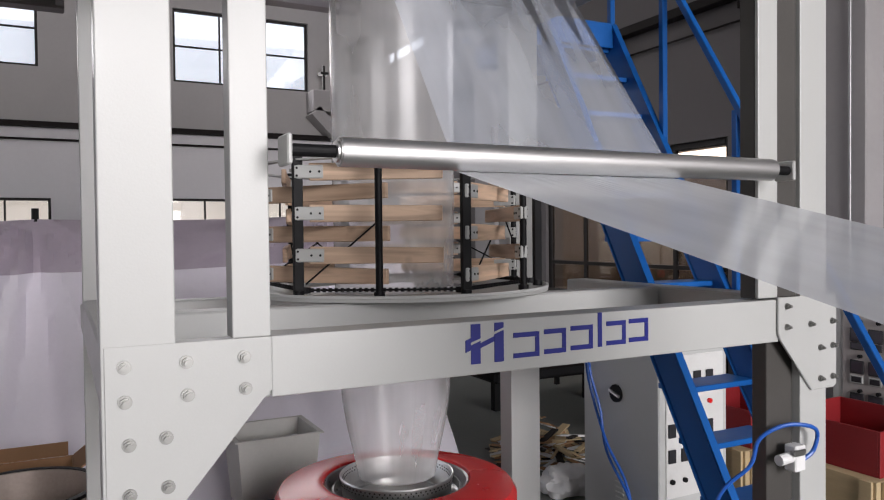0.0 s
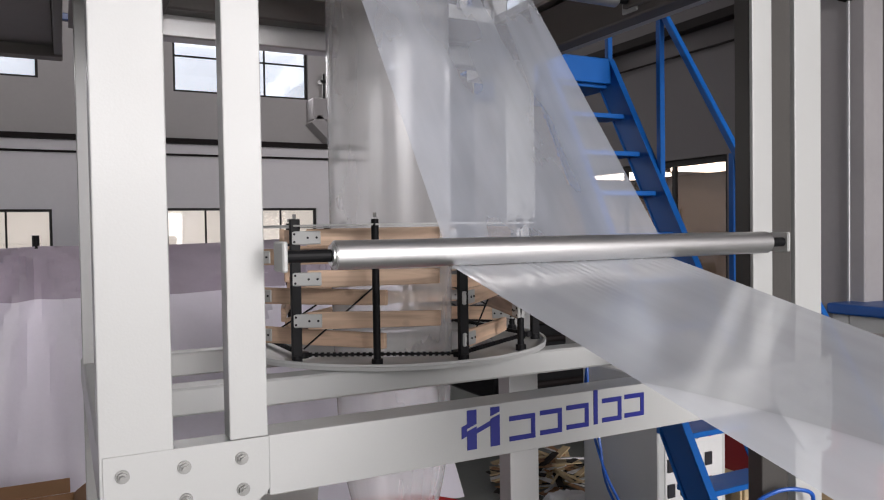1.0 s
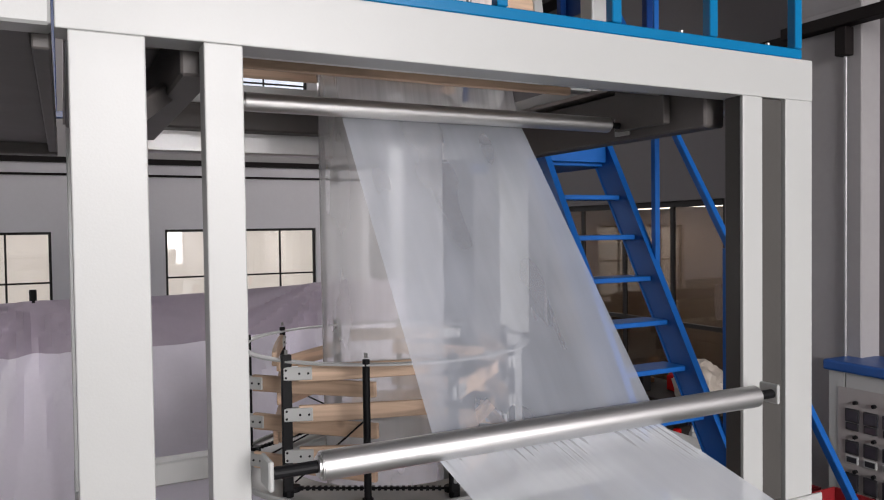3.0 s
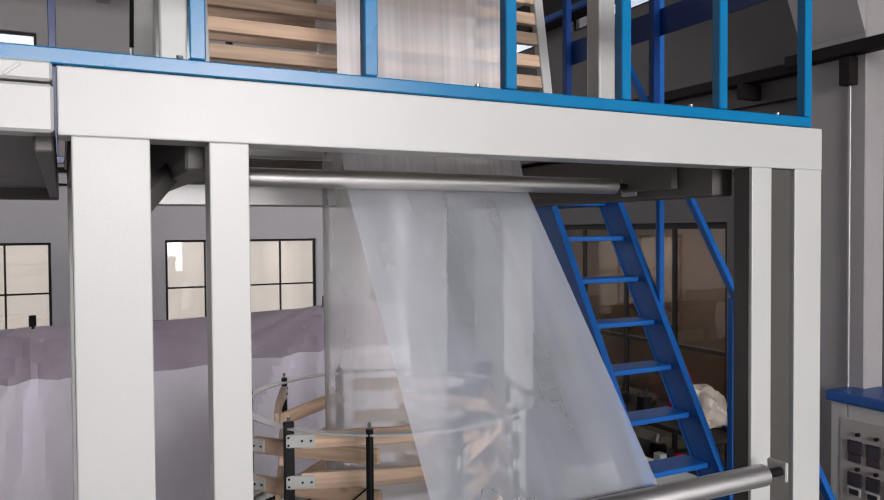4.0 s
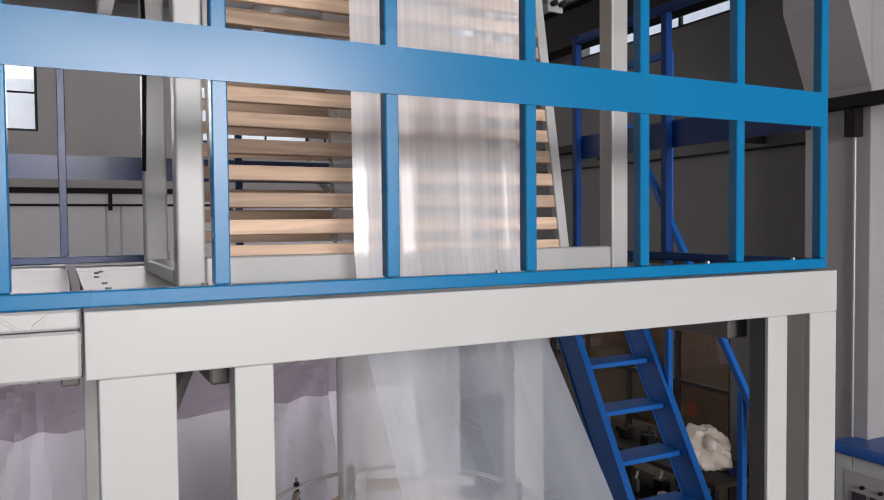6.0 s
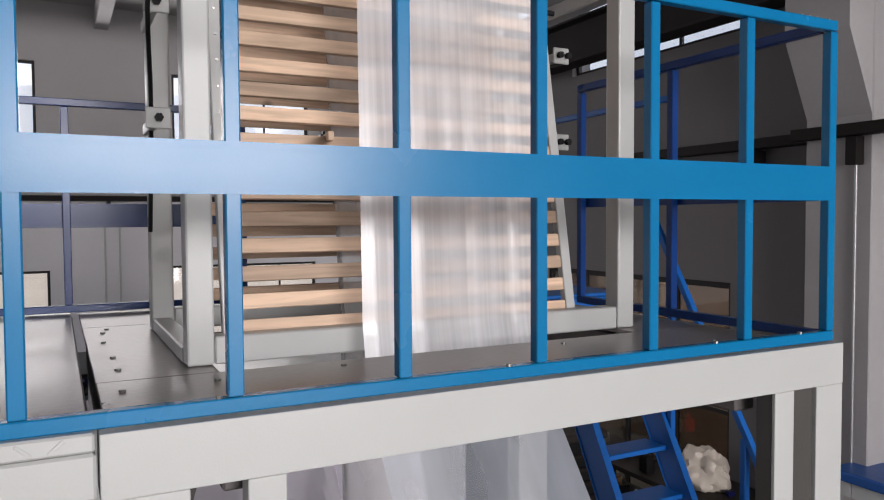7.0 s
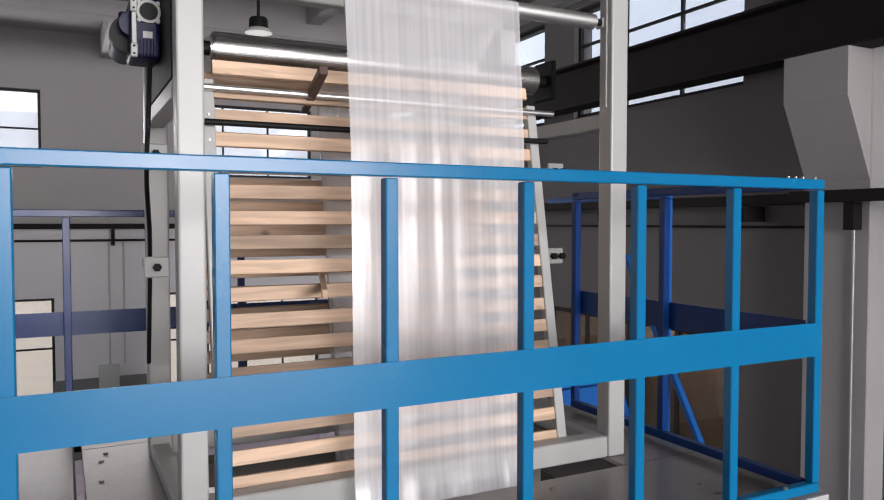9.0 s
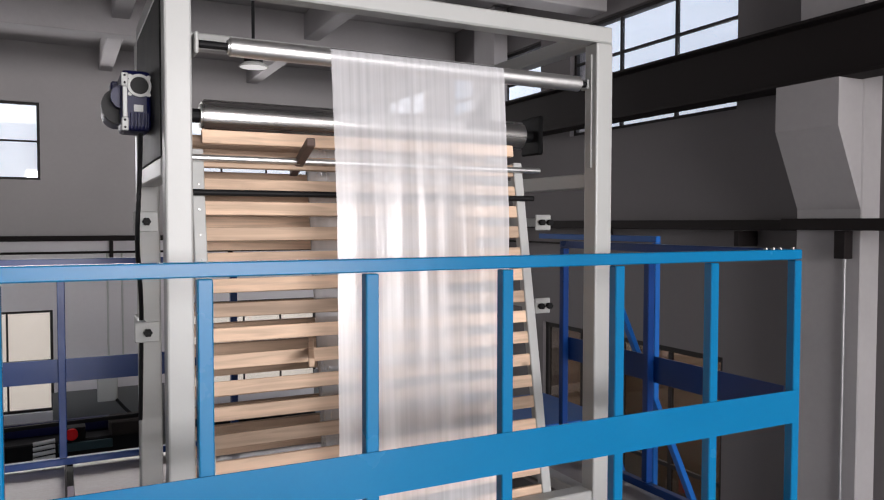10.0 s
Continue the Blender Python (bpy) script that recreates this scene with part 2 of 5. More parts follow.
def single(name, bm, material, label="", category="", kind="", group="", smooth=False):
    """A thing or piece of the setting that is one mesh; its origin is at its base."""
    cs = [v.co for v in bm.verts]
    o = Vector(((min(c.x for c in cs) + max(c.x for c in cs)) / 2, (min(c.y for c in cs) + max(c.y for c in cs)) / 2, min(c.z for c in cs)))
    bmesh.ops.translate(bm, verts=bm.verts, vec=-o)
    me = bpy.data.meshes.new(name)
    bm.to_mesh(me)
    bm.free()
    me.materials.append(material)
    if smooth:
        smooth_mesh(me)
    ob = new(name, me)
    ob.location = o
    ORG[ob] = o
    return tagged(ob, label, category, group, kind)


def piece(name, me, at, parent, rot=None):
    """An object of its own on shared mesh data."""
    ob = new(name, me)
    ob.parent = parent
    ob.matrix_local = Matrix.LocRotScale(Vector(at) - ORG[parent], rot, None)
    return ob


def mesh_of(name, bm, material, smooth=False):
    me = bpy.data.meshes.new(name)
    bm.to_mesh(me)
    bm.free()
    me.materials.append(material)
    if smooth:
        smooth_mesh(me)
    return me


def box(x0, x1, y0, y1, z0, z1, bev=0.004, bm=None, seg=1):
    out = bm or bmesh.new()
    vs = bmesh.ops.create_cube(out, size=1, matrix=Matrix.LocRotScale(((x0 + x1) / 2, (y0 + y1) / 2, (z0 + z1) / 2), None, (abs(x1 - x0), abs(y1 - y0), abs(z1 - z0))))["verts"]
    if bev:
        es = {e for v in vs for e in v.link_edges}
        bmesh.ops.bevel(out, geom=list(es), offset=min(bev, 0.3 * min(abs(x1 - x0), abs(y1 - y0), abs(z1 - z0))), segments=seg, affect="EDGES", profile=0.5)
    return out


def bar(a, b, w, h, bev=0.003, bm=None):
    """A bar of section w (level) x h from a to b."""
    out = bm or bmesh.new()
    a, b = Vector(a), Vector(b)
    d = b - a
    q = d.to_track_quat("X", "Z")
    vs = bmesh.ops.create_cube(out, size=1, matrix=Matrix.LocRotScale((a + b) / 2, q, (d.length, w, h)))["verts"]
    if bev:
        bmesh.ops.bevel(out, geom=list({e for v in vs for e in v.link_edges}), offset=bev, segments=1, affect="EDGES")
    return out


def rod(a, b, r, seg=20, bm=None, r2=None):
    out = bm or bmesh.new()
    a, b = Vector(a), Vector(b)
    d = b - a
    bmesh.ops.create_cone(out, cap_ends=True, segments=seg, radius1=r, radius2=r if r2 is None else r2, depth=d.length,
                          matrix=Matrix.LocRotScale((a + b) / 2, d.to_track_quat("Z", "Y"), None))
    return out


def lathe(profile, centre, seg=64, bm=None):
    """A closed ring of revolution about the upright through centre; profile of (r, z)."""
    out = bm or bmesh.new()
    rings = [[out.verts.new((centre[0] + r * math.cos(2 * math.pi * k / seg), centre[1] + r * math.sin(2 * math.pi * k / seg), z)) for k in range(seg)] for r, z in profile]
    n = len(rings)
    for i in range(n):
        p, q = rings[i], rings[(i + 1) % n]
        for k in range(seg):
            out.faces.new((p[k], p[(k + 1) % seg], q[(k + 1) % seg], q[k]))
    bmesh.ops.recalc_face_normals(out, faces=out.faces)
    return out


def prism(points, y0, y1, bev=0.002):
    """A plate from its outline in x and z, from y0 to y1."""
    bm = bmesh.new()
    f = bm.faces.new([bm.verts.new((x, y0, z)) for x, z in points])
    ext = bmesh.ops.extrude_face_region(bm, geom=[f])
    bmesh.ops.translate(bm, verts=[v for v in ext["geom"] if isinstance(v, bmesh.types.BMVert)], vec=(0, y1 - y0, 0))
    bmesh.ops.recalc_face_normals(bm, faces=bm.faces)
    if bev:
        bmesh.ops.bevel(bm, geom=list(bm.edges), offset=bev, segments=1, affect="EDGES")
    return bm


def tube(points, r, seg=8, steps=6, bm=None):
    """A smooth cable along points."""
    out = bm or bmesh.new()
    P = [Vector(p) for p in points]
    pts = []
    for i in range(len(P) - 1):
        p0, p1, p2, p3 = P[max(i - 1, 0)], P[i], P[i + 1], P[min(i + 2, len(P) - 1)]
        for k in range(steps):
            t = k / steps
            pts.append(0.5 * ((2 * p1) + (p2 - p0) * t + (2 * p0 - 5 * p1 + 4 * p2 - p3) * t * t + (3 * p1 - p0 - 3 * p2 + p3) * t ** 3))
    pts.append(P[-1])
    rings = []
    for i, p in enumerate(pts):
        d = (pts[min(i + 1, len(pts) - 1)] - pts[max(i - 1, 0)]).normalized()
        q = d.to_track_quat("Z", "Y")
        rings.append([out.verts.new(p + q @ Vector((r * math.cos(2 * math.pi * k / seg), r * math.sin(2 * math.pi * k / seg), 0))) for k in range(seg)])
    for a, b in zip(rings, rings[1:]):
        for k in range(seg):
            out.faces.new((a[k], a[(k + 1) % seg], b[(k + 1) % seg], b[k]))
    return out


# ---- the hall ----
WX, EX, SY, NY, TOP = -8.0, 6.2, -13.0, 15.8, 7.6


def wall_with_openings(name, axis, at, thick, lo, hi, openings, material, z_top=TOP, z_bot=0.0):
    """A wall along x (axis 'y') or y (axis 'x') with openings (a0, a1, z0, z1) that go through it."""
    bm = bmesh.new()
    As = sorted({lo, hi, *[o[0] for o in openings], *[o[1] for o in openings]})
    Zs = sorted({z_bot, z_top, *[o[2] for o in openings], *[o[3] for o in openings]})
    for a0, a1 in zip(As, As[1:]):
        for z0, z1 in zip(Zs, Zs[1:]):
            am, zm = (a0 + a1) / 2, (z0 + z1) / 2
            if any(o[0] < am < o[1] and o[2] < zm < o[3] for o in openings):
                continue
            if axis == "y":
                box(a0, a1, min(at, at + thick), max(at, at + thick), z0, z1, 0, bm)
            else:
                box(min(at, at + thick), max(at, at + thick), a0, a1, z0, z1, 0, bm)
    bmesh.ops.remove_doubles(bm, verts=bm.verts, dist=1e-4)
    seen = {}
    for f in list(bm.faces):
        key = tuple(round(c, 4) for c in f.calc_center_median())
        seen.setdefault(key, []).append(f)
    bmesh.ops.delete(bm, geom=[f for fs in seen.values() if len(fs) > 1 for f in fs], context="FACES")
    return single(name, bm, material, kind="structure")


def window(name, axis, at, a0, a1, z0, z1, cols, rows, label, pane=None, fw=0.05, deep=0.06):
    """A framed window with its panes, set into a wall's opening."""
    mid = ((a0 + a1) / 2, at, z0) if axis == "y" else (at, (a0 + a1) / 2, z0)
    w = thing(name, mid, label, "window", kind="structure")

    def bx(p0, p1, q0, q1, d, bev=0.004):
        return box(p0, p1, at - d / 2, at + d / 2, q0, q1, bev) if axis == "y" else box(at - d / 2, at + d / 2, p0, p1, q0, q1, bev)
    part("window_frame", bx(a0, a0 + fw, z0, z1, deep), FRAME, w)
    part("window_frame", bx(a1 - fw, a1, z0, z1, deep), FRAME, w)
    part("window_frame", bx(a0 + fw, a1 - fw, z0, z0 + fw, deep), FRAME, w)
    part("window_frame", bx(a0 + fw, a1 - fw, z1 - fw, z1, deep), FRAME, w)
    ca, cz = (a1 - a0) / cols, (z1 - z0) / rows
    for i in range(1, cols):
        part("mullion", bx(a0 + i * ca - fw * 0.35, a0 + i * ca + fw * 0.35, z0 + fw, z1 - fw, deep * 0.8), FRAME, w)
    for j in range(1, rows):
        part("transom", bx(a0 + fw, a1 - fw, z0 + j * cz - fw * 0.35, z0 + j * cz + fw * 0.35, deep * 0.7), FRAME, w)
    for i in range(cols):
        for j in range(rows):
            p = part("pane", bx(a0 + i * ca + fw * 0.4, a0 + (i + 1) * ca - fw * 0.4, z0 + j * cz + fw * 0.4, z0 + (j + 1) * cz - fw * 0.4, 0.008, 0), pane or PANE, w)
            p.visible_shadow = False
    return w


def build_hall():
    single("floor", box(WX - 0.3, EX + 2.6, SY - 0.3, NY + 0.3, -0.2, 0.0, 0), FLOOR, kind="structure")
    far_up = [(-7.0, -3.4, 4.98, 6.45), (-3.0, -0.335, 5.06, 6.5), (2.05, 4.83, 4.98, 6.45)]
    far_low = [(-3.2, -0.17, 0.7, 2.62), (1.85, 4.97, 0.7, 2.64)]
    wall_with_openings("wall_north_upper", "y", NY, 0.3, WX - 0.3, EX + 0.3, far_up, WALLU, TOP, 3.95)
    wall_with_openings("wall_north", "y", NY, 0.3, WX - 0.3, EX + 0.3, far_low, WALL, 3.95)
    right_up = [(5.47, 8.3, 5.45, 6.9), (9.0, 12.2, 5.45, 6.9), (12.9, 15.2, 5.45, 6.9)]
    right_low = [(5.6, 8.9, 0.0, 2.86)]
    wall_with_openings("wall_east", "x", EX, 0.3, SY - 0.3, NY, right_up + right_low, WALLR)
    # Unseen south wall, set back to even the light, with openings for its lamps.
    south_openings = [(0.0, 6.1, 0.0, 3.4), (-1.6, 6.1, 3.85, 7.3)]
    wall_with_openings("wall_south", "y", SY, -0.3, WX - 0.3, EX + 0.3, south_openings, WALL)
    # Unseen west wall, coloured dark to keep light from the left weak.
    wall_with_openings("wall_west", "x", WX, -0.3, SY - 0.3, NY, [(6.6, 14.6, 1.2, 5.2)], mat("darkened_west_plaster", (0.3, 0.29, 0.29), 0.85, scale=0.7))
    # ceiling with its down-stand beams
    bm = box(WX - 0.3, EX + 0.3, SY - 0.3, NY + 0.3, TOP, TOP + 0.2, 0)
    for y in (-12.7, -8.6, -4.5, -0.5, 3.6, 7.7, 11.8):
        box(WX, EX, y - 0.17, y + 0.17, TOP - 0.65, TOP - 0.004, 0.01, bm)
    for x in (-5.2, -2.2, 0.8, 3.6):
        box(x - 0.12, x + 0.12, SY, NY, TOP - 0.42, TOP - 0.008, 0.01, bm)
    single("ceiling", bm, CONC, kind="structure")
    n = 1
    for a0, a1, z0, z1 in far_up:
        window(f"window_{n}", "y", NY + 0.1, a0, a1, z0, z1, 3, 2, "high factory window with dark frame and bright panes")
        n += 1
    for a0, a1, z0, z1 in far_low:
        window(f"window_{n}", "y", NY + 0.1, a0, a1, z0, z1, 4, 2, "low factory window with dark frame and pale panes")
        n += 1
    for a0, a1, z0, z1 in right_up:
        window(f"window_{n}", "x", EX + 0.1, a0, a1, z0, z1, 3, 3, "high side window with dark frame and bright panes")
        n += 1
    window(f"window_{n}", "x", EX + 0.08, 5.6, 8.9, 0.05, 2.86, 4, 2, "dark glazed partition to a dim room", DARKPANE, 0.07)
    # the dim room behind the glazed partition
    bm = bmesh.new()
    box(8.4, 8.6, 4.6, 9.8, 0, 2.88, 0, bm)
    box(EX + 0.3, 8.4, 4.4, 4.6, 0, 2.88, 0, bm)
    box(EX + 0.3, 8.4, 9.8, 10.0, 0, 2.88, 0, bm)
    box(EX + 0.3, 8.6, 4.4, 10.0, 2.88, 2.98, 0, bm)
    single("wall_back_room", bm, mat("brown_room_paint", (0.24, 0.19, 0.155), 0.8), kind="structure")
    for y in (6.9, 8.5):
        single("ceiling_light", box(7.1, 7.8, y - 0.45, y + 0.45, 2.83, 2.879, 0.005), mat("lit_panel", (1, 1, 1), 0.5, var=0, bump=0, emit=7.0), "lit white square panel light in the back room ceiling", "ceiling light", group="back room lights")
    # dado on the far wall, cable trays and pipes
    for a, b in ((WX, -3.25), (-0.2, 1.8), (4.9, EX)):
        single("dado", box(a, b, NY - 0.012, NY - 0.002, 0, 1.05, 0.002), DADO, kind="structure")
    for x0, x1 in ((-7.9, 6.1),):
        tray = thing("cable_tray", (0, NY - 0.2, 3.9), "dark cable tray on brackets along the far wall", "cable tray")
        part("tray", box(x0, x1, NY - 0.22, NY - 0.06, 3.92, 4.02, 0.005), CRANE, tray)
        part("pipe", rod((x0, NY - 0.1, 3.7), (x1, NY - 0.1, 3.7), 0.022, 10), CRANE, tray)
        for x in (-6.2, -3.9, -1.4, 0.85, 3.1, 5.4):
            part("bracket", box(x - 0.03, x + 0.03, NY - 0.24, NY - 0.01, 3.6, 3.915, 0.004), CRANE, tray)
    tray = thing("cable_tray", (EX - 0.2, 8, 4.2), "dark cable tray on brackets along the side wall", "cable tray")
    part("tray", box(EX - 0.2, EX - 0.06, 4.56, NY - 0.3, 4.21, 4.31, 0.005), CRANE, tray)
    part("tray", box(EX - 0.4, EX - 0.26, -2, 4.6, 4.22, 4.32, 0.005), CRANE, tray)
    part("pipe", rod((EX - 0.06, 4.42, 4.0), (EX - 0.06, NY - 0.3, 4.0), 0.012, 8), CRANE, tray)
    for y in (5.2, 7.4, 9.6, 11.8, 14.0):
        part("bracket", box(EX - 0.28, EX - 0.01, y - 0.03, y + 0.03, 4.05, 4.2, 0.004), CRANE, tray)
    part("bracket", box(EX - 0.36, EX - 0.252, 4.0, 4.1, 3.98, 4.215, 0.004), CRANE, tray)
    # concrete column with its corbel, and the crane beam on top
    for k, y0 in enumerate((3.93, 9.9)):
        col = thing(f"column_{k + 1}", (EX - 0.25, y0 + 0.35, 0), "pale concrete column with a corbel under the crane beam", "column", kind="structure")
        part("shaft", box(EX - 0.25, EX - 0.002, y0, y0 + 0.62, 0, TOP - 0.005, 0.01), CONC, col)
        bm = bmesh.new()
        pts = [(EX - 0.252, 4.4), (EX - 0.252, 5.47), (EX - 0.56, 5.47), (EX - 0.56, 5.08)]
        f = bm.faces.new([bm.verts.new((x, y0 + 0.01, z)) for x, z in pts])
        g = bmesh.ops.extrude_face_region(bm, geom=[f])
        bmesh.ops.translate(bm, verts=[v for v in g["geom"] if isinstance(v, bmesh.types.BMVert)], vec=(0, 0.6, 0))
        bmesh.ops.recalc_face_normals(bm, faces=bm.faces)
        part("corbel", bm, CONC, col)
    single("conduit_pipe", rod((EX - 0.27, 4.06, 0.4), (EX - 0.27, 4.06, 4.0), 0.014, 10), mat("dull_zinc_pipe", (0.35, 0.35, 0.36), 0.45, 0.7), "thin grey conduit pipe down the concrete column", "pipe", smooth=True)
    cb = thing("crane_beam", (EX - 0.4, 6, 5.47), "dark brown steel crane runway beam on corbels", "crane beam", kind="structure")
    part("flange", box(EX - 0.55, EX - 0.26, SY, NY, 5.472, 5.5, 0.004), CRANE, cb)
    part("web", box(EX - 0.42, EX - 0.39, SY, NY, 5.502, 5.97, 0.003), CRANE, cb)
    part("flange", box(EX - 0.56, EX - 0.25, SY, NY, 5.972, 6.0, 0.004), CRANE, cb)
    # bright sky outside
    for n_, b in (("backdrop_north", box(-12, 9, NY + 1.6, NY + 1.65, 3.5, 11, 0)), ("backdrop_east", box(EX + 3.6, EX + 3.65, 1, NY + 2, 3.6, 10, 0))):
        single(n_, b, SKYGLOW, kind="structure")
    # Made-up cream backdrop; its glow stands in for daylight behind the low panes.
    single("backdrop_cream_glow", box(-12, 9, NY + 1.6, NY + 1.65, -0.2, 3.45, 0), CREAMGLOW, kind="structure")
    # corbel and lamp arm on the far wall
    c = thing("wall_corbel", (5.1, NY, 4.0), "pale concrete corbel on the far wall", "corbel", kind="structure")
    part("block", box(4.78, 5.5, NY - 0.5, NY - 0.002, 4.5, 4.95, 0.01), CONC, c)
    part("haunch", bar((4.83, NY - 0.26, 4.52), (5.3, NY - 0.26, 4.05), 0.48, 0.25), CONC, c)
    lm = thing("wall_lamp", (5.0, NY - 0.2, 5.1), "black wall lamp on an arm", "lamp")
    part("arm", bar((5.08, NY - 0.3, 4.951), (5.08, NY - 0.3, 5.5), 0.05, 0.05), RUBBER, lm)
    part("head", box(4.98, 5.16, NY - 0.4, NY - 0.2, 5.3, 5.36, 0.01), RUBBER, lm)
    eb = thing("electric_box", (0.75, NY - 0.1, 0.82), "pale grey electric box with conduits on the far wall", "electric box")
    part("case", box(0.57, 0.93, NY - 0.16, NY - 0.014, 0.82, 1.3, 0.01), GREY, eb)
    part("door", box(0.6, 0.9, NY - 0.17, NY - 0.162, 0.85, 1.27, 0.004), GREY, eb)
    for x in (0.78, 1.04):
        part("conduit", rod((x, NY - 0.05, 1.302), (x, NY - 0.05, 3.7), 0.018, 8), GREY, eb)
    part("cable", tube([(0.9, NY - 0.18, 0.85), (1.1, NY - 0.3, 0.62), (1.3, NY - 0.5, 0.5)], 0.03), RUBBER, eb)


build_hall()


# ---- lower frame of the film tower ----
FY = 1.655


def hex_bolt_mesh(r=0.0108):
    bm = bmesh.new()
    rod((0, 0, 0), (0, -0.003, 0), r * 1.35, 16, bm)
    rod((0, -0.003, 0), (0, -0.011, 0), r, 6, bm)
    rod((0, -0.011, 0), (0, -0.019, 0), r * 0.6, 10, bm)
    return mesh_of("bolt", bm, BOLT)


BOLT_ME = hex_bolt_mesh()
SMALL_BOLT_ME = hex_bolt_mesh(0.008)


def build_lower_frame():
    fr = thing("film_tower_frame", (1.15, 2.35, 0), "white painted steel frame of a film blowing tower", "machine frame")
    post = [(0.039, 0.186, FY, FY + 0.1, 0.0, 2.985), (0.304, 0.389, FY, FY + 0.06, 1.645, 2.985),
            (1.957, 2.046, FY, FY + 0.014, 1.652, 2.985), (2.155, 2.286, FY, FY + 0.1, 0.0, 2.985),
            (0.04, 0.18, 2.95, 3.05, 0.0, 2.985), (1.84, 2.0, 2.95, 3.05, 0.0, 2.895)]
    for p in post:
        part("post", box(*p, 0.003, seg=2), WHITE, fr)
    # Dark boxes stand in for the shaded inner faces of the posts.
    part("post", box(1.958, 2.1545, FY + 0.0145, FY + 0.075, 1.65, 2.985, 0.003), BRWN, fr, "inner post with its shade painted in as dark brown")
    part("post", box(2.03, 2.1545, FY + 0.03, FY + 0.09, 0.0, 1.506, 0.003), BRWN, fr, "inner post with its shade painted in as dark brown")
    part("lower_beam", box(0.3895, 2.05, FY, FY + 0.1, 1.507, 1.645, 0.003, seg=2), WHITE, fr)
    part("lower_beam", box(0.187, 0.3885, FY + 0.004, FY + 0.09, 1.507, 1.64, 0.005), WHITE, fr)
    part("cross_beam", box(0.182, 2.146, 2.3, 2.4, 1.56, 1.645, 0.007), WHITE, fr)
    part("cross_beam", box(0.182, 2.146, 3.3, 3.4, 1.5, 1.6, 0.007), WHITE, fr)
    part("side_beam", box(0.04, 0.17, FY + 0.102, 2.948, 1.507, 1.645, 0.007), WHITE, fr)
    part("side_beam", box(0.04, 0.17, 3.052, 3.4, 1.5, 1.6, 0.007), WHITE, fr)
    part("side_beam", box(2.16, 2.27, FY + 0.102, 2.948, 1.507, 1.645, 0.007), WHITE, fr)
    # big bolted gusset plates
    py = FY - 0.004
    part("gusset_plate", prism([(0.046, 1.0), (0.046, 1.645), (0.389, 1.645), (0.389, 1.525), (0.37, 1.507), (0.204, 1.31), (0.186, 1.29), (0.186, 1.0)], py, FY - 0.0005, 0.0008), WHITE, fr)
    part("gusset_plate", prism([(2.05, 1.51), (2.038, 1.535), (2.038, 1.652), (2.325, 1.652), (2.325, 1.345), (2.31, 1.335), (2.2, 1.335)], FY - 0.011, FY - 0.001), WHITE, fr)
    for x, z in ((0.083, 1.602), (0.206, 1.603), (0.328, 1.604), (0.084, 1.53), (0.208, 1.532), (0.33, 1.534), (0.09, 1.44), (0.163, 1.447), (0.09, 1.335), (0.165, 1.342)):
        piece("bolt", BOLT_ME, (x, py - 0.001, z), fr)
    for x, z in ((2.075, 1.623), (2.075, 1.555), (2.19, 1.558), (2.3, 1.562), (2.24, 1.476), (2.303, 1.479), (2.24, 1.371), (2.303, 1.374)):
        piece("bolt", SMALL_BOLT_ME, (x, FY - 0.012, z), fr)
    # upper beam round the platform
    part("upper_beam", box(0.016, 2.288, FY, FY + 0.1, 2.985, 3.122, 0.003, seg=2), WHITE, fr)
    # beams under the deck are coloured dark in place of shade
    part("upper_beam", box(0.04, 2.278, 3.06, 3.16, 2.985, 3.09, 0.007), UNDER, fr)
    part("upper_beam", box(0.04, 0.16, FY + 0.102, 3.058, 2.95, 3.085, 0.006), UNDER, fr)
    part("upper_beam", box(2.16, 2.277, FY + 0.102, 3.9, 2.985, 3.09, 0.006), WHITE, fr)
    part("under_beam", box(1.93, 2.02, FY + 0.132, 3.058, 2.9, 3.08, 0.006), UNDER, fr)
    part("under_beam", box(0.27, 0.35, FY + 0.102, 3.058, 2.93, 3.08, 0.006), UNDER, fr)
    part("under_beam", box(0.2, 2.1, 3.162, 3.26, 2.9, 3.0, 0.006), mat("galvanised_bar", (0.5, 0.5, 0.5), 0.35, 0.8), fr)
    # printed mark on the beam: plain blue shapes
    def mark(points, y=FY - 0.0022):
        part("printed_mark", prism(points, y, FY + 0.001, 0), LOGO, fr, "deep blue printed shape")

    def block(x0, x1, z0, z1):
        mark([(x0, z0), (x1, z0), (x1, z1), (x0, z1)])
    for x0, x1 in ((0.902, 0.93), (0.972, 1.0)):
        mark([(x0, 1.535), (x1, 1.535), (x1, 1.58 + (x1 - 0.89) * 0.34), (x0, 1.58 + (x0 - 0.89) * 0.34)])
        mark([(x0, 1.587 + (x0 - 0.89) * 0.34), (x1, 1.587 + (x1 - 0.89) * 0.34), (x1, 1.638), (x0, 1.638)])
    mark([(0.886, 1.566), (0.9015, 1.572), (0.9015, 1.603), (0.886, 1.597)])
    mark([(0.9305, 1.575), (0.9715, 1.59), (0.9715, 1.603), (0.9305, 1.588)])
    w = 0.013
    for x0, x1, z0, z1 in ((1.03, 1.112, 1.54, 1.607), (1.128, 1.2, 1.543, 1.61), (1.216, 1.292, 1.546, 1.613), (1.34, 1.41, 1.55, 1.618), (1.422, 1.494, 1.553, 1.62)):
        block(x0, x1, z1 - w, z1)
        block(x0, x1, z0, z0 + w)
        block(x1 - w, x1, z0 + w + 0.0004, z1 - w - 0.0004)
    block(1.31, 1.324, 1.548, 1.645)
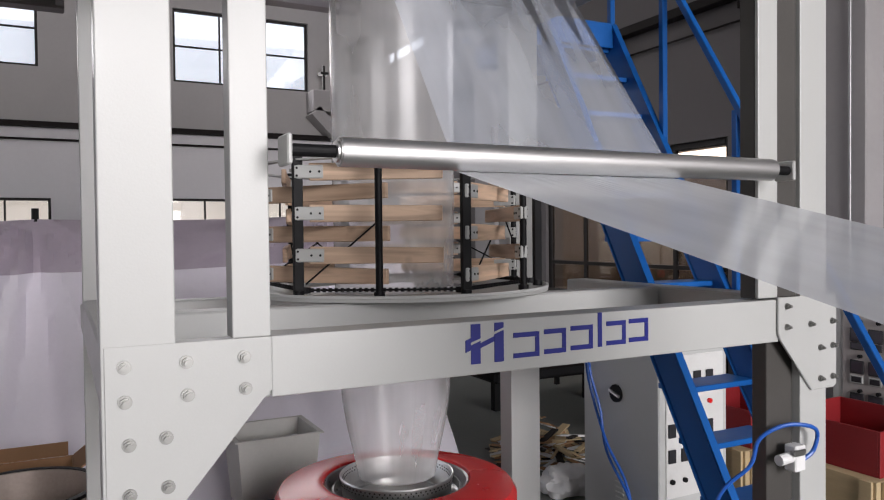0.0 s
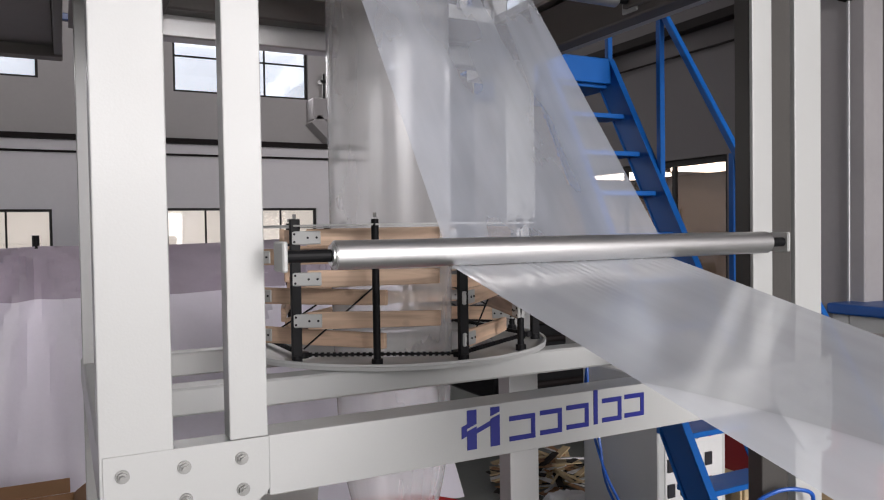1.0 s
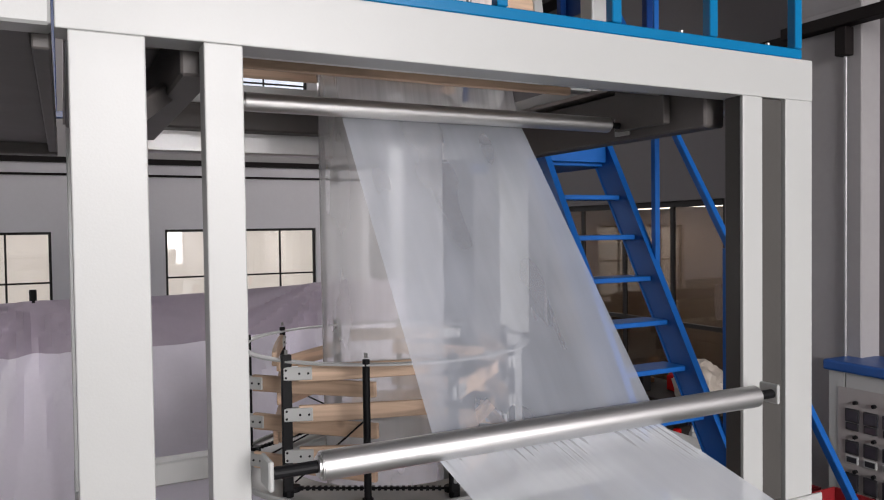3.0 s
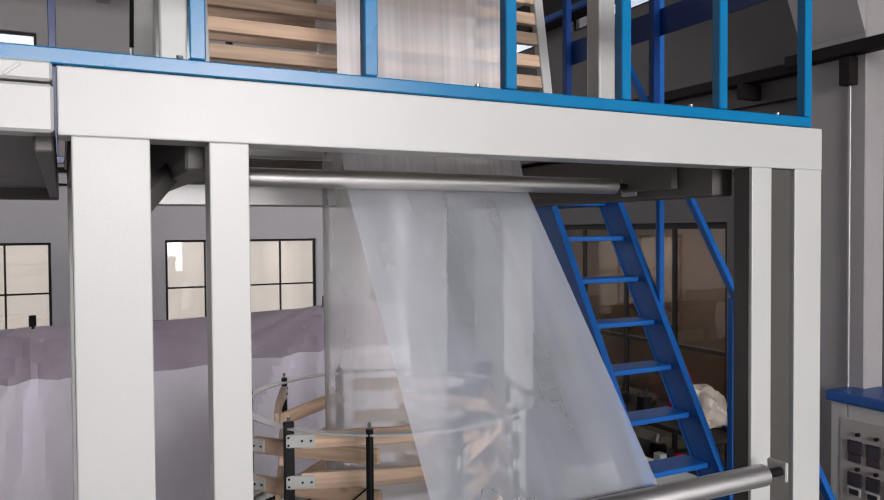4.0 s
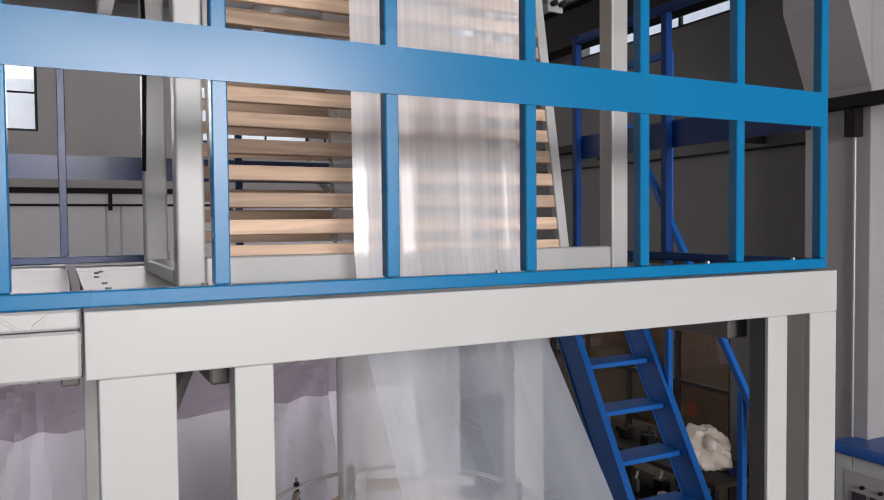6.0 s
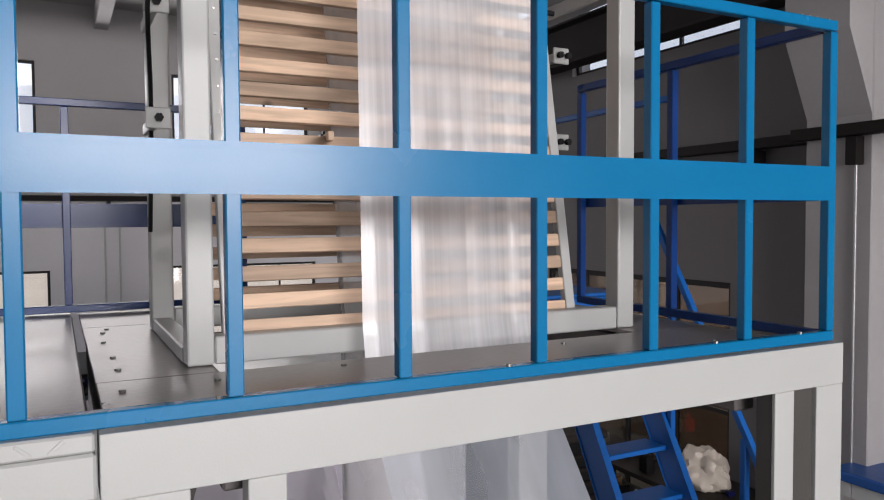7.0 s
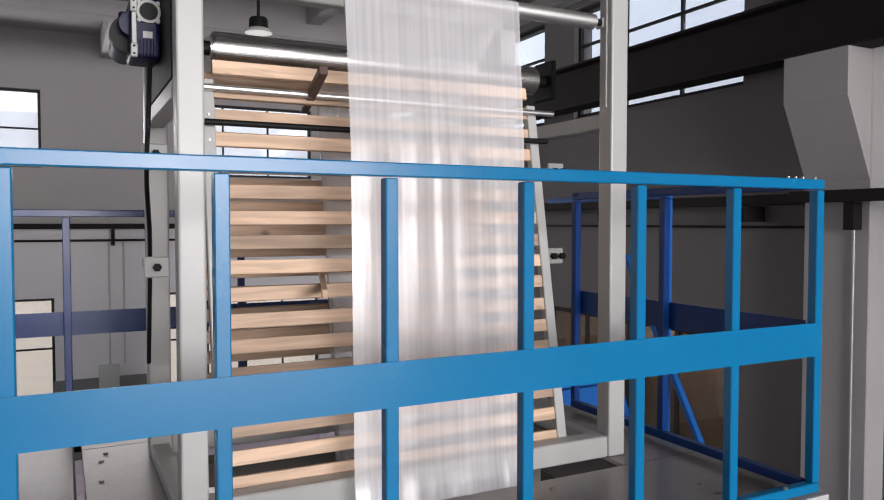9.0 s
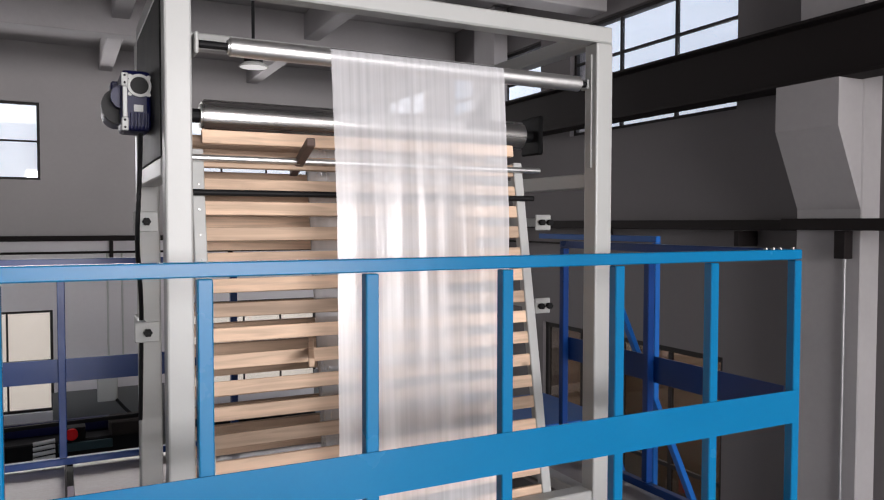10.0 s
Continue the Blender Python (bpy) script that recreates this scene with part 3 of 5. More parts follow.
    # left extension of the platform frame
    ext = thing("platform_extension_frame", (-1.5, 2.4, 2.9), "white painted beam frame of the platform extension", "platform frame")
    part("beam", box(-3.2, 0.01, FY + 0.004, FY + 0.09, 2.99, 3.085, 0.006), WHITE, ext)
    part("edge_plate", box(-3.2, 0.008, FY - 0.004, FY + 0.09, 3.089, 3.128, 0.005), WHITE, ext)
    for k in range(14):
        s = 0.012 if k % 2 else -0.012
        part("tread_lug", bar((-0.06 - 0.055 * k - 0.014, FY - 0.0045, 3.108 + s), (-0.06 - 0.055 * k + 0.014, FY - 0.0045, 3.108 - s), 0.003, 0.007, 0.001), WHITE, ext)
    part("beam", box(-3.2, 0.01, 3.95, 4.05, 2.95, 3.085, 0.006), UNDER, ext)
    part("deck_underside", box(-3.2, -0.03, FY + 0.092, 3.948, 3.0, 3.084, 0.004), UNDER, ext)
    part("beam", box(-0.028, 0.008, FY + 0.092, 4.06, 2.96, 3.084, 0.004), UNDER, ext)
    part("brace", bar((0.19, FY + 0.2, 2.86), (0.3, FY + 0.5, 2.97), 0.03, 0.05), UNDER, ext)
    part("post", box(-3.2, -3.06, 3.9, 4.04, 0.0, 2.948, 0.006), WHITE, ext)
    part("post", box(-3.2, -3.06, FY + 0.004, FY + 0.12, 0.0, 2.988, 0.006), WHITE, ext)


build_lower_frame()


# ---- platform deck ----
def build_deck():
    dk = thing("platform_deck", (0.2, 2.6, 3.09), "worn galvanised steel deck plates with screw heads", "platform")
    z0, z1 = 3.092, 3.108
    for b in ((0.035, 2.276, FY + 0.102, 2.24), (0.035, 0.36, 2.244, 3.4), (1.9, 2.276, 2.244, 3.4), (0.035, 2.276, 3.404, 3.96), (-3.2, 0.0, FY + 0.092, 4.0)):
        part("deck_plate", box(*b[:4], z0, z1 + (0.003 if b[0] < -1 else 0), 0.002), DECK, dk)
    bm = rod((0, 0, 0), (0, 0, 0.006), 0.009, 10)
    me = mesh_of("screw_head", bm, BOLT)
    for x, y in ((0.09, 2.1), (0.1, 2.4), (0.1, 2.62), (0.09, 2.95), (0.1, 3.2), (0.33, 2.12), (0.8, 1.85), (1.2, 1.83), (1.6, 1.85), (2.0, 1.95), (2.1, 2.6), (0.7, 2.15), (1.5, 2.15), (0.12, 3.3)):
        piece("screw_head", me, (x, y, z1), dk)


build_deck()


# ---- blue guard rails ----
def build_rails():
    def rail_run(name, label, a, b, posts, paint=BLUE, t=0.034, high=1.05, mid=0.53):
        """A guard rail from a to b on the deck: top rail, wide middle band, bottom rail and posts."""
        a, b = Vector(a), Vector(b)
        along = (b - a).normalized()
        g = thing(name, (a + b) / 2, label, "guard rail", group="platform guard rails")
        up = Vector((0, 0, 1))
        part("bottom_rail", bar(a + up * 0.0225 - along * t / 2, b + up * 0.0225 + along * t / 2, t, 0.033), paint, g)
        part("top_rail", bar(a + up * high - along * t / 2, b + up * high + along * t / 2, t, t), paint, g)
        side = Vector((along.y, -along.x, 0))
        part("middle_band", bar(a + up * mid + side * (t / 2 + 0.003), b + up * mid + side * (t / 2 + 0.003), 0.004, 0.112, 0), paint, g)
        for s in posts:
            p = a + along * s
            part("post", box(p.x - t / 2, p.x + t / 2, p.y - t / 2, p.y + t / 2, a.z + 0.0405, a.z + high - 0.0205, 0.003), paint, g)
        return g
    z = 3.122
    front = rail_run("guard_rail", "bright blue tubular guard rail along the platform front", (-3.1, 1.69, z), (2.244, 1.69, z), [x + 3.1 for x in (-2.88, -2.49, -2.09, -1.7, -1.3, -0.91, -0.52, -0.124, 0.287, 0.686, 1.08, 1.468, 1.853, 2.244)])
    for x in (2.1, 2.135, 2.17, 2.232):
        part("rail_screw", rod((x, 1.69, z + 1.0672), (x, 1.69, z + 1.074), 0.006, 10), BOLT, front, "zinc screw head")
    for x in (0.25, 0.98, 1.72, 2.1):
        part("rail_screw", rod((x, 1.68, z + 0.0392), (x, 1.68, z + 0.046), 0.007, 10), BOLT, front, "zinc screw head")
    # end and rear rails take the blue with painted-in shade
    rail_run("guard_rail", "blue guard rail along the platform end, with shade in its colour", (2.238, 1.735, z), (2.238, 3.0, z), [0.66, 1.265], SHADEDRAIL)
    rail_run("guard_rail", "blue guard rail along the platform rear, with shade in its colour", (2.2, 3.93, z - 0.01), (-3.1, 3.93, z - 0.01), [0.0, 0.7, 1.4, 2.205, 3.1, 4.1, 5.3], SHADEDRAIL, high=0.975, mid=0.455)


build_rails()


# ---- stairs ----
def build_stairs():
    st = thing("steel_stair", (2.66, 2.6, 0), "steep blue painted steel stair with open treads", "stair")

    def y_at(z):
        return 3.346 - (2.753 - z) * 0.557
    for x in (2.412, 2.886):
        a, b = Vector((x, y_at(0.0) + 0.02, 0.012)), Vector((x, y_at(3.05) + 0.02, 3.05))
        bm = bmesh.new()
        d = (b - a).normalized()
        n = Vector((0, d.z, -d.y))
        pts = [a - n * 0.075, a + n * 0.075, b + n * 0.075, b - n * 0.075]
        pts[0].z = pts[1].z = 0.012
        f = bm.faces.new([bm.verts.new(p) for p in pts])
        g = bmesh.ops.extrude_face_region(bm, geom=[f])
        bmesh.ops.translate(bm, verts=[v for v in g["geom"] if isinstance(v, bmesh.types.BMVert)], vec=(0.014, 0, 0))
        bmesh.ops.recalc_face_normals(bm, faces=bm.faces)
        part("stringer", bm, SHADEDSTAIR, st)
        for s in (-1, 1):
            part("stringer_flange", bar(a + n * 0.077 * s + Vector((0.012, 0, 0)), b + n * 0.077 * s + Vector((0.012, 0, 0)), 0.04, 0.006, 0), SHADEDSTAIR, st)
    me = mesh_of("tread", box(-0.226, 0.226, -0.01, 0.15, -0.026, 0.0, 0.003), SHADEDSTAIR)
    z = 2.753
    while z > 0.1:
        piece("tread", me, (2.656, y_at(z) + 0.0, z), st)
        z -= 0.2262
    piece("tread", me, (2.656, y_at(2.981), 2.981), st)
    part("landing_edge", box(2.43, 2.9, 3.46, 3.49, 2.95, 3.09, 0.003), SHADEDSTAIR, st)
    part("side_cheek", box(2.38, 2.94, 3.5, 4.2, 2.93, 3.085, 0.004), SHADEDSTAIR, st)
    part("landing_plate", box(2.28, 2.95, 3.5, 4.2, 3.088, 3.108, 0.003), SHADEDSTAIR, st)
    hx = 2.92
    part("hand_rail", bar((hx, 3.42, 3.85), (hx, 1.62, 0.9), 0.034, 0.034), SHADEDSTAIR, st)
    part("rail_post", box(hx - 0.017, hx + 0.017, 2.575, 2.609, 1.3, 2.46, 0.003), SHADEDSTAIR, st)
    part("rail_post", box(hx - 0.017, hx + 0.017, 1.62, 1.654, 0.0, 0.93, 0.003), SHADEDSTAIR, st)
    part("rail_post", box(hx - 0.017, hx + 0.017, 3.07, 3.104, 2.25, 4.17, 0.003), SHADEDSTAIR, st)
    part("rail_post", box(hx - 0.017, hx + 0.017, 3.5, 3.534, 2.95, 4.17, 0.003), SHADEDSTAIR, st)
    part("hand_rail", box(hx - 0.017, hx + 0.017, 3.07, 4.2, 4.172, 4.206, 0.003), SHADEDSTAIR, st)


build_stairs()


# ---- haul-off tower on the platform ----
def build_tower():
    tw = thing("haul_off_frame", (1.13, 2.8, 3.108), "white painted portal frame of the haul-off unit", "machine frame")
    z0, zt = 3.109, 5.06
    for b in ((0.284, 0.364, 2.341, 2.42), (1.906, 1.986, 2.341, 2.42), (0.276, 0.36, 3.17, 3.26), (1.91, 1.992, 3.17, 3.26)):
        part("post", box(*b, z0, zt - 0.066, 0.007, seg=2), WHITE, tw)
    for y in (2.341, 3.18):
        part("top_beam", box(0.284, 1.986, y, y + 0.079, zt - 0.065, zt, 0.006), WHITE, tw)
    part("base_beam", box(0.366, 1.905, 2.345, 2.42, z0, z0 + 0.085, 0.005), WHITE, tw)
    part("base_beam", box(0.361, 1.909, 3.18, 3.26, z0, z0 + 0.085, 0.005), WHITE, tw)
    for x in (0.28, 1.915):
        part("side_beam", box(x, x + 0.07, 2.421, 3.169, z0, z0 + 0.05, 0.005), WHITE, tw)
        part("side_beam", box(x, x + 0.07, 2.421, 3.169, 4.42, 4.48, 0.005), WHITE, tw)
        part("side_beam", box(x, x + 0.07, 2.421, 3.179, zt - 0.064, zt - 0.004, 0.005), WHITE, tw)
    part("side_plate", box(0.28, 0.29, 2.421, 3.169, 4.484, zt - 0.068, 0.002), BLACK, tw, "dark steel side plate")
    # slotted strip and clamps with black knobs
    part("slot_strip", box(1.9, 1.908, 2.37, 2.385, 4.5, 4.95, 0.001), WHITE, tw)
    for x, y, s in ((0.268, 2.77, -1), (2.01, 2.86, 1)):
        for z in (4.28, 3.89):
            cl = part("clamp_plate", box(x - 0.042, x + 0.042, y - 0.006, y + 0.006, z - 0.036, z + 0.036, 0.004), WHITE, tw)
            part("clamp_arm", box(x - 0.012, x + 0.012, y + 0.0065, y + 0.39 if s < 0 else y + 0.3, z - 0.02, z + 0.02, 0.003), WHITE, cl)
            for dx in ((0.0,) if s < 0 else (-0.018, 0.026)):
                bm = rod((x + dx, y - 0.0065, z), (x + dx, y - 0.03, z), 0.011, 10)
                for k in range(6):
                    c, d = 0.009 * math.cos(k * math.pi / 3), 0.009 * math.sin(k * math.pi / 3)
                    rod((x + dx + c, y - 0.016, z + d), (x + dx + c, y - 0.032, z + d), 0.006, 8, bm)
                part("knob", bm, RUBBER, cl, "black star knob")
    return tw


build_tower()


def build_roller(name, label, a, b, r, shaft, mats=(STEEL, BLACK), brackets=()):
    """A roller from a to b (along x) with its shaft; the roller body turns."""
    a, b = Vector(a), Vector(b)
    rl = thing(name, (a + b) / 2, label, "roller")
    bm = bmesh.new()
    L2 = (b - a).length / 2
    rod((-L2, 0, 0), (L2, 0, 0), r, 48, bm)
    bmesh.ops.bevel(bm, geom=[e for e in bm.edges if abs(e.verts[0].co.x - e.verts[1].co.x) < 1e-5], offset=r * 0.09, segments=2, affect="EDGES")
    body = piece("roller_body", mesh_of("roller_body", bm, mats[0], True), (a + b) / 2, rl)
    for e, s in ((a, -1), (b, 1)):
        part("end_ring", rod(e + Vector((s * 0.0005, 0, 0)), e + Vector((s * 0.006, 0, 0)), r * 0.72, 24), CHROME, rl)
        part("shaft", rod(e + Vector((s * 0.006, 0, 0)), e + Vector((s * shaft[0 if s < 0 else 1], 0, 0)), r * 0.42, 16), mats[1], rl)
    for x, h in brackets:
        part("bracket", box(x - 0.006, x + 0.006, a.y - h * 0.75, a.y + h * 1.6, a.z - h, a.z + h, 0.004), WHITE, rl)
    return body


ROLLERS = []
ROLLERS.append((build_roller("idler_roller", "bright steel idler roller on a black shaft", (0.515, 1.548, 2.052), (1.885, 1.548, 2.052), 0.033, (0.107, 0.071), brackets=((0.402, 0.033), (1.962, 0.03))), 0.033, 1))
ROLLERS.append((build_roller("guide_roller", "bright steel guide roller under the platform", (0.5, 2.17, 2.95), (1.84, 2.17, 2.95), 0.028, (0.05, 0.05), brackets=((0.44, 0.035), (1.92, 0.035))), 0.028, -1))
ROLLERS.append((build_roller("nip_roller", "large brushed steel nip roller", (0.46, 2.78, 4.663), (1.83, 2.78, 4.663), 0.061, (0.09, 0.06), (mat("brushed_dark_steel", (0.5, 0.49, 0.48), 0.27, 1.0, var=0.15, scale=4, bump=0.05, fine=40, stretch=(0.3, 12, 12)), BLACK)), 0.061, 1))
ROLLERS.append((build_roller("top_roller", "bright steel guide roller at the tower top", (0.487, 2.4, 4.835), (1.86, 2.4, 4.835), 0.03, (0.1, 0.05), brackets=((0.384, 0.034), (1.9, 0.02))), 0.03, -1))


def build_collapser():
    """Two leaning panels of pine slats that flatten the bubble."""
    for side, name, lab in ((-1, "front_slat_panel", "leaning panel of pine slats facing the walkway"), (1, "rear_slat_panel", "leaning rear panel of pine slats")):
        yt, yb, zt, zb = 2.8 + side * 0.13, 2.8 + side * 0.37, 4.53, 3.17
        g = thing(name, (1.1, yb, zb), lab, "slat panel")

        def at(z):
            return yb + (yt - yb) * (z - zb) / (zt - zb)
        for x in (0.425, 1.735):
            part("side_rail", bar((x, yb, zb), (x, yt, zt), 0.042, 0.035), WHITE if side < 0 else mat("galvanised_bar", (0.5, 0.5, 0.5), 0.35, 0.8), g)
        me = mesh_of("slat", box(-0.64, 0.64, -0.011, 0.011, -0.024, 0.024, 0.002), WOODX)
        rnd = random.Random(5 + side)
        for k in range(-1, 16):
            z = 4.495 - 0.0865 * k + (0.043 if side > 0 and k >= 0 else 0)
            piece("slat", me, (1.085, at(z) + side * -0.002, z + rnd.uniform(-0.003, 0.003)), g, Euler((math.atan2(yt - yb, zt - zb) * -1, rnd.uniform(-0.004, 0.004), 0)).to_quaternion())
        sc = mesh_of("screw", rod((0, 0, 0), (0, -0.004, 0), 0.004, 8), BOLT)
        if side < 0:
            for k in range(16):
                z = 4.495 - 0.0865 * k
                piece("screw", sc, (0.425, at(z) - 0.019, z), g)
    bars = thing("spreader_bars", (1.1, 2.7, 4.4), "steel tie bars and a square tube across the slat panels", "tie bar")
    part("rod", rod((0.4, 2.63, 4.5), (1.83, 2.63, 4.5), 0.012, 14), CHROME, bars, smooth=True)
    part("rod", rod((0.4, 2.6, 4.38), (1.78, 2.6, 4.38), 0.011, 14), BLACK, bars, smooth=True)
    part("square_tube", bar((0.76, 2.42, 4.55), (0.8, 2.78, 4.47), 0.03, 0.03), mat("brown_primed_tube", (0.09, 0.055, 0.045), 0.5), bars)
    part("prop", bar((0.74, 2.36, 3.81), (0.9, 2.9, 3.86), 0.02, 0.03), WOODX, bars)


build_collapser()


def build_motor():
    m = thing("gear_motor", (0.18, 2.76, 4.58), "navy blue gear motor with white flange ring", "motor")
    part("gearbox", box(0.186, 0.279, 2.66, 2.84, 4.585, 4.785, 0.014, seg=2), NAVY, m)
    part("motor_body", rod((0.19, 2.79, 4.675), (0.19, 3.02, 4.675), 0.05, 32), NAVY, m, smooth=True)
    part("mount_flange", rod((0.192, 2.75, 4.675), (0.192, 2.789, 4.675), 0.063, 32), RUBBER, m, "black round flange", smooth=True)
    part("flange_cap", rod((0.196, 2.7, 4.7), (0.196, 2.749, 4.7), 0.04, 24), NAVY, m, smooth=True)
    bm = lathe([(0.029, 0.0), (0.038, 0.0), (0.038, 0.012), (0.029, 0.012)], (0, 0), 32)
    bmesh.ops.transform(bm, matrix=Matrix.LocRotScale(Vector((0.242, 2.647, 4.733)), Euler((radians(-90), 0, 0)), None), verts=bm.verts)
    part("flange_ring", bm, WHITE, m, "white flange ring")
    part("flange_bore", rod((0.242, 2.659, 4.733), (0.242, 2.65, 4.733), 0.0285, 28), RUBBER, m)
    for k in range(4):
        a = radians(45 + 90 * k)
        part("ring_ear", rod((0.242 + 0.041 * math.cos(a), 2.659, 4.733 + 0.041 * math.sin(a)), (0.242 + 0.041 * math.cos(a), 2.649, 4.733 + 0.041 * math.sin(a)), 0.007, 12), WHITE, m)
    for z in (4.75, 4.604):
        part("lug", box(0.186, 0.207, 2.642, 2.6595, z - 0.022, z + 0.022, 0.003), WHITE, m)
        for dz in (-0.012, 0.012):
            part("lug_bolt", rod((0.196, 2.6415, z + dz), (0.196, 2.638, z + dz), 0.004, 8), RUBBER, m)
    part("strap", box(0.19, 0.204, 2.646, 2.6595, 4.627, 4.727, 0.002), GREY, m)
    part("name_plate", box(0.224, 0.254, 2.655, 2.6595, 4.647, 4.67, 0.001), GREY, m)
    for k in range(6):
        part("fin", box(0.214 + k * 0.0105, 0.218 + k * 0.0105, 2.648, 2.6595, 4.59, 4.643, 0.001), NAVY, m)
    part("terminal_box", box(0.165, 0.21, 2.845, 2.95, 4.72, 4.775, 0.006), NAVY, m)
    tb = tube([(0.25, 2.72, 4.58), (0.24, 2.68, 4.4), (0.235, 2.72, 4.2), (0.265, 2.95, 3.95), (0.27, 3.1, 3.5)], 0.008)
    part("cable", tb, RUBBER, m, "black power cable", smooth=True)


build_motor()


# ---- film ----
def web(name, rows, parent, material, n_across=90, per=0.03, amp=0.003, seed=1, label="", crimp=0.0):
    """A sheet of film through lines (x left, x right, y, z); folds run along it."""
    bm = bmesh.new()
    uvl = bm.loops.layers.uv.new("UVMap")
    lines, run = [], 0.0
    for (a, b) in zip(rows, rows[1:]):
        d = math.dist(a[2:], b[2:])
        k = max(1, int(d / per))
        for i in range(k):
            t = i / k
            lines.append(([p + (q - p) * t for p, q in zip(a, b)], run + d * t, (b[2] - a[2], b[3] - a[3])))
        run += d
    lines.append((list(rows[-1]), run, (rows[-1][2] - rows[-2][2], rows[-1][3] - rows[-2][3])))
    rnd = random.Random(seed)
    waves = [(rnd.uniform(20, 90), rnd.uniform(0, 6.3), rnd.uniform(0.3, 1), rnd.uniform(-1.5, 1.5)) for _ in range(9)]
    grid = []
    for (xl, xr, y, z), v, (dy, dz) in lines:
        L = math.hypot(dy, dz) or 1
        ny, nz = -dz / L, dy / L
        fade = min(1, v / 0.06, (run - v) / 0.06 + 0.02) if amp > 0.0005 else 0
        row = []
        for i in range(n_across + 1):
            u = i / n_across
            x = xl + (xr - xl) * u
            h = amp * fade * sum(c * math.sin(f * x + ph + dr * v) for f, ph, c, dr in waves) / 3
            if crimp:
                h += crimp * min(1, v / 0.05) * math.exp(-v / 0.11) * math.sin(190 * x + 6 * math.sin(17 * x) + 1.2 * v) * (0.6 + 0.4 * math.sin(37 * x + 20 * v))
            row.append((bm.verts.new((x, y + ny * h, z + nz * h)), x, v))
        grid.append(row)
    for r0, r1 in zip(grid, grid[1:]):
        for i in range(n_across):
            q = (r0[i], r0[i + 1], r1[i + 1], r1[i])
            f = bm.faces.new([c[0] for c in q])
            for lp, c in zip(f.loops, q):
                lp[uvl].uv = (c[1], c[2])
    return part(name, bm, material, parent, label, smooth=True)


def build_film():
    fm = thing("plastic_film", (1.15, 2.2, 1.4), "translucent hazy plastic film web running over rollers", "plastic film")
    wrap = [(0.815, 1.492, 2.4 + 0.0325 * math.cos(radians(a)), 4.835 + 0.0325 * math.sin(radians(a))) for a in range(60, 181, 12)]
    web("nip_web", [(0.97, 1.52, 2.715, 4.66), (0.96, 1.52, 2.715, 4.7), *wrap], fm, FILM, amp=0.0, seed=3)
    web("haul_off_web", [wrap[-1], (0.82, 1.49, 2.325, 4.3), (0.805, 1.45, 2.26, 3.2), (0.805, 1.465, 2.202, 2.955)], fm, FILM, amp=0.003, seed=3)
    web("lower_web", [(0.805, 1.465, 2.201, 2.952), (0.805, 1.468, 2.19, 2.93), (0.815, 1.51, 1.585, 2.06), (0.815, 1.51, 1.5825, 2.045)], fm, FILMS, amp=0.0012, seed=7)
    web("take_off_web", [(0.815, 1.51, 1.5825, 2.045), (0.815, 1.51, 1.575, 2.027), (0.815, 1.51, 1.56, 2.018), (0.812, 1.508, 1.545, 2.0155), (0.803, 1.496, 0.9, 1.858), (0.803, 1.494, 0.2, 1.683), (0.803, 1.49, -0.9, 1.408)], fm, FILMT, n_across=220, amp=0.0005, seed=11, crimp=0.003)
    bb = thing("film_bubble", (1.174, 2.77, 0.9), "clear blown film tube rising from the die", "film bubble")
    bm = bmesh.new()
    prof = [(0.158, 0.9), (0.176, 1.0), (0.199, 1.1), (0.216, 1.2), (0.227, 1.35), (0.238, 1.6), (0.245, 2.0), (0.248, 2.6), (0.248, 3.1)]
    n = 72
    rings = []
    for r, z in prof:
        rings.append([bm.verts.new((1.174 + r * math.cos(2 * math.pi * k / n), 2.77 + r * math.sin(2 * math.pi * k / n), z)) for k in range(n)])
    # the tube flattens between the slat panels towards the nip
    for s in range(1, 9):
        t = s / 8
        z = 3.1 + t * 1.5
        hy = 0.248 * (1 - t) + 0.012 * t
        hx = 0.248 * (1 - t) + 0.322 * t
        rings.append([bm.verts.new((1.174 + hx * math.cos(2 * math.pi * k / n), 2.77 + 0.03 * t + hy * math.sin(2 * math.pi * k / n), z)) for k in range(n)])
    cut = len(prof) - 1
    pos = [[v.co.copy() for v in r] for r in rings]
    bm.free()
    for name, span in (("tube", pos[:cut + 1]), ("flattening_section", pos[cut:])):
        bm = bmesh.new()
        uvl = bm.loops.layers.uv.new("UVMap")
        rs = [[bm.verts.new(c) for c in r] for r in span]
        for a, b in zip(rs, rs[1:]):
            for k in range(n):
                vs = (a[k], a[(k + 1) % n], b[(k + 1) % n], b[k])
                f = bm.faces.new(vs)
                for lp, (kk, vv) in zip(f.loops, ((k, vs[0]), (k + 1, vs[1]), (k + 1, vs[2]), (k, vs[3]))):
                    lp[uvl].uv = (kk * 0.018, vv.co.z)
        part(name, bm, FILMB, bb, smooth=True)



build_film()


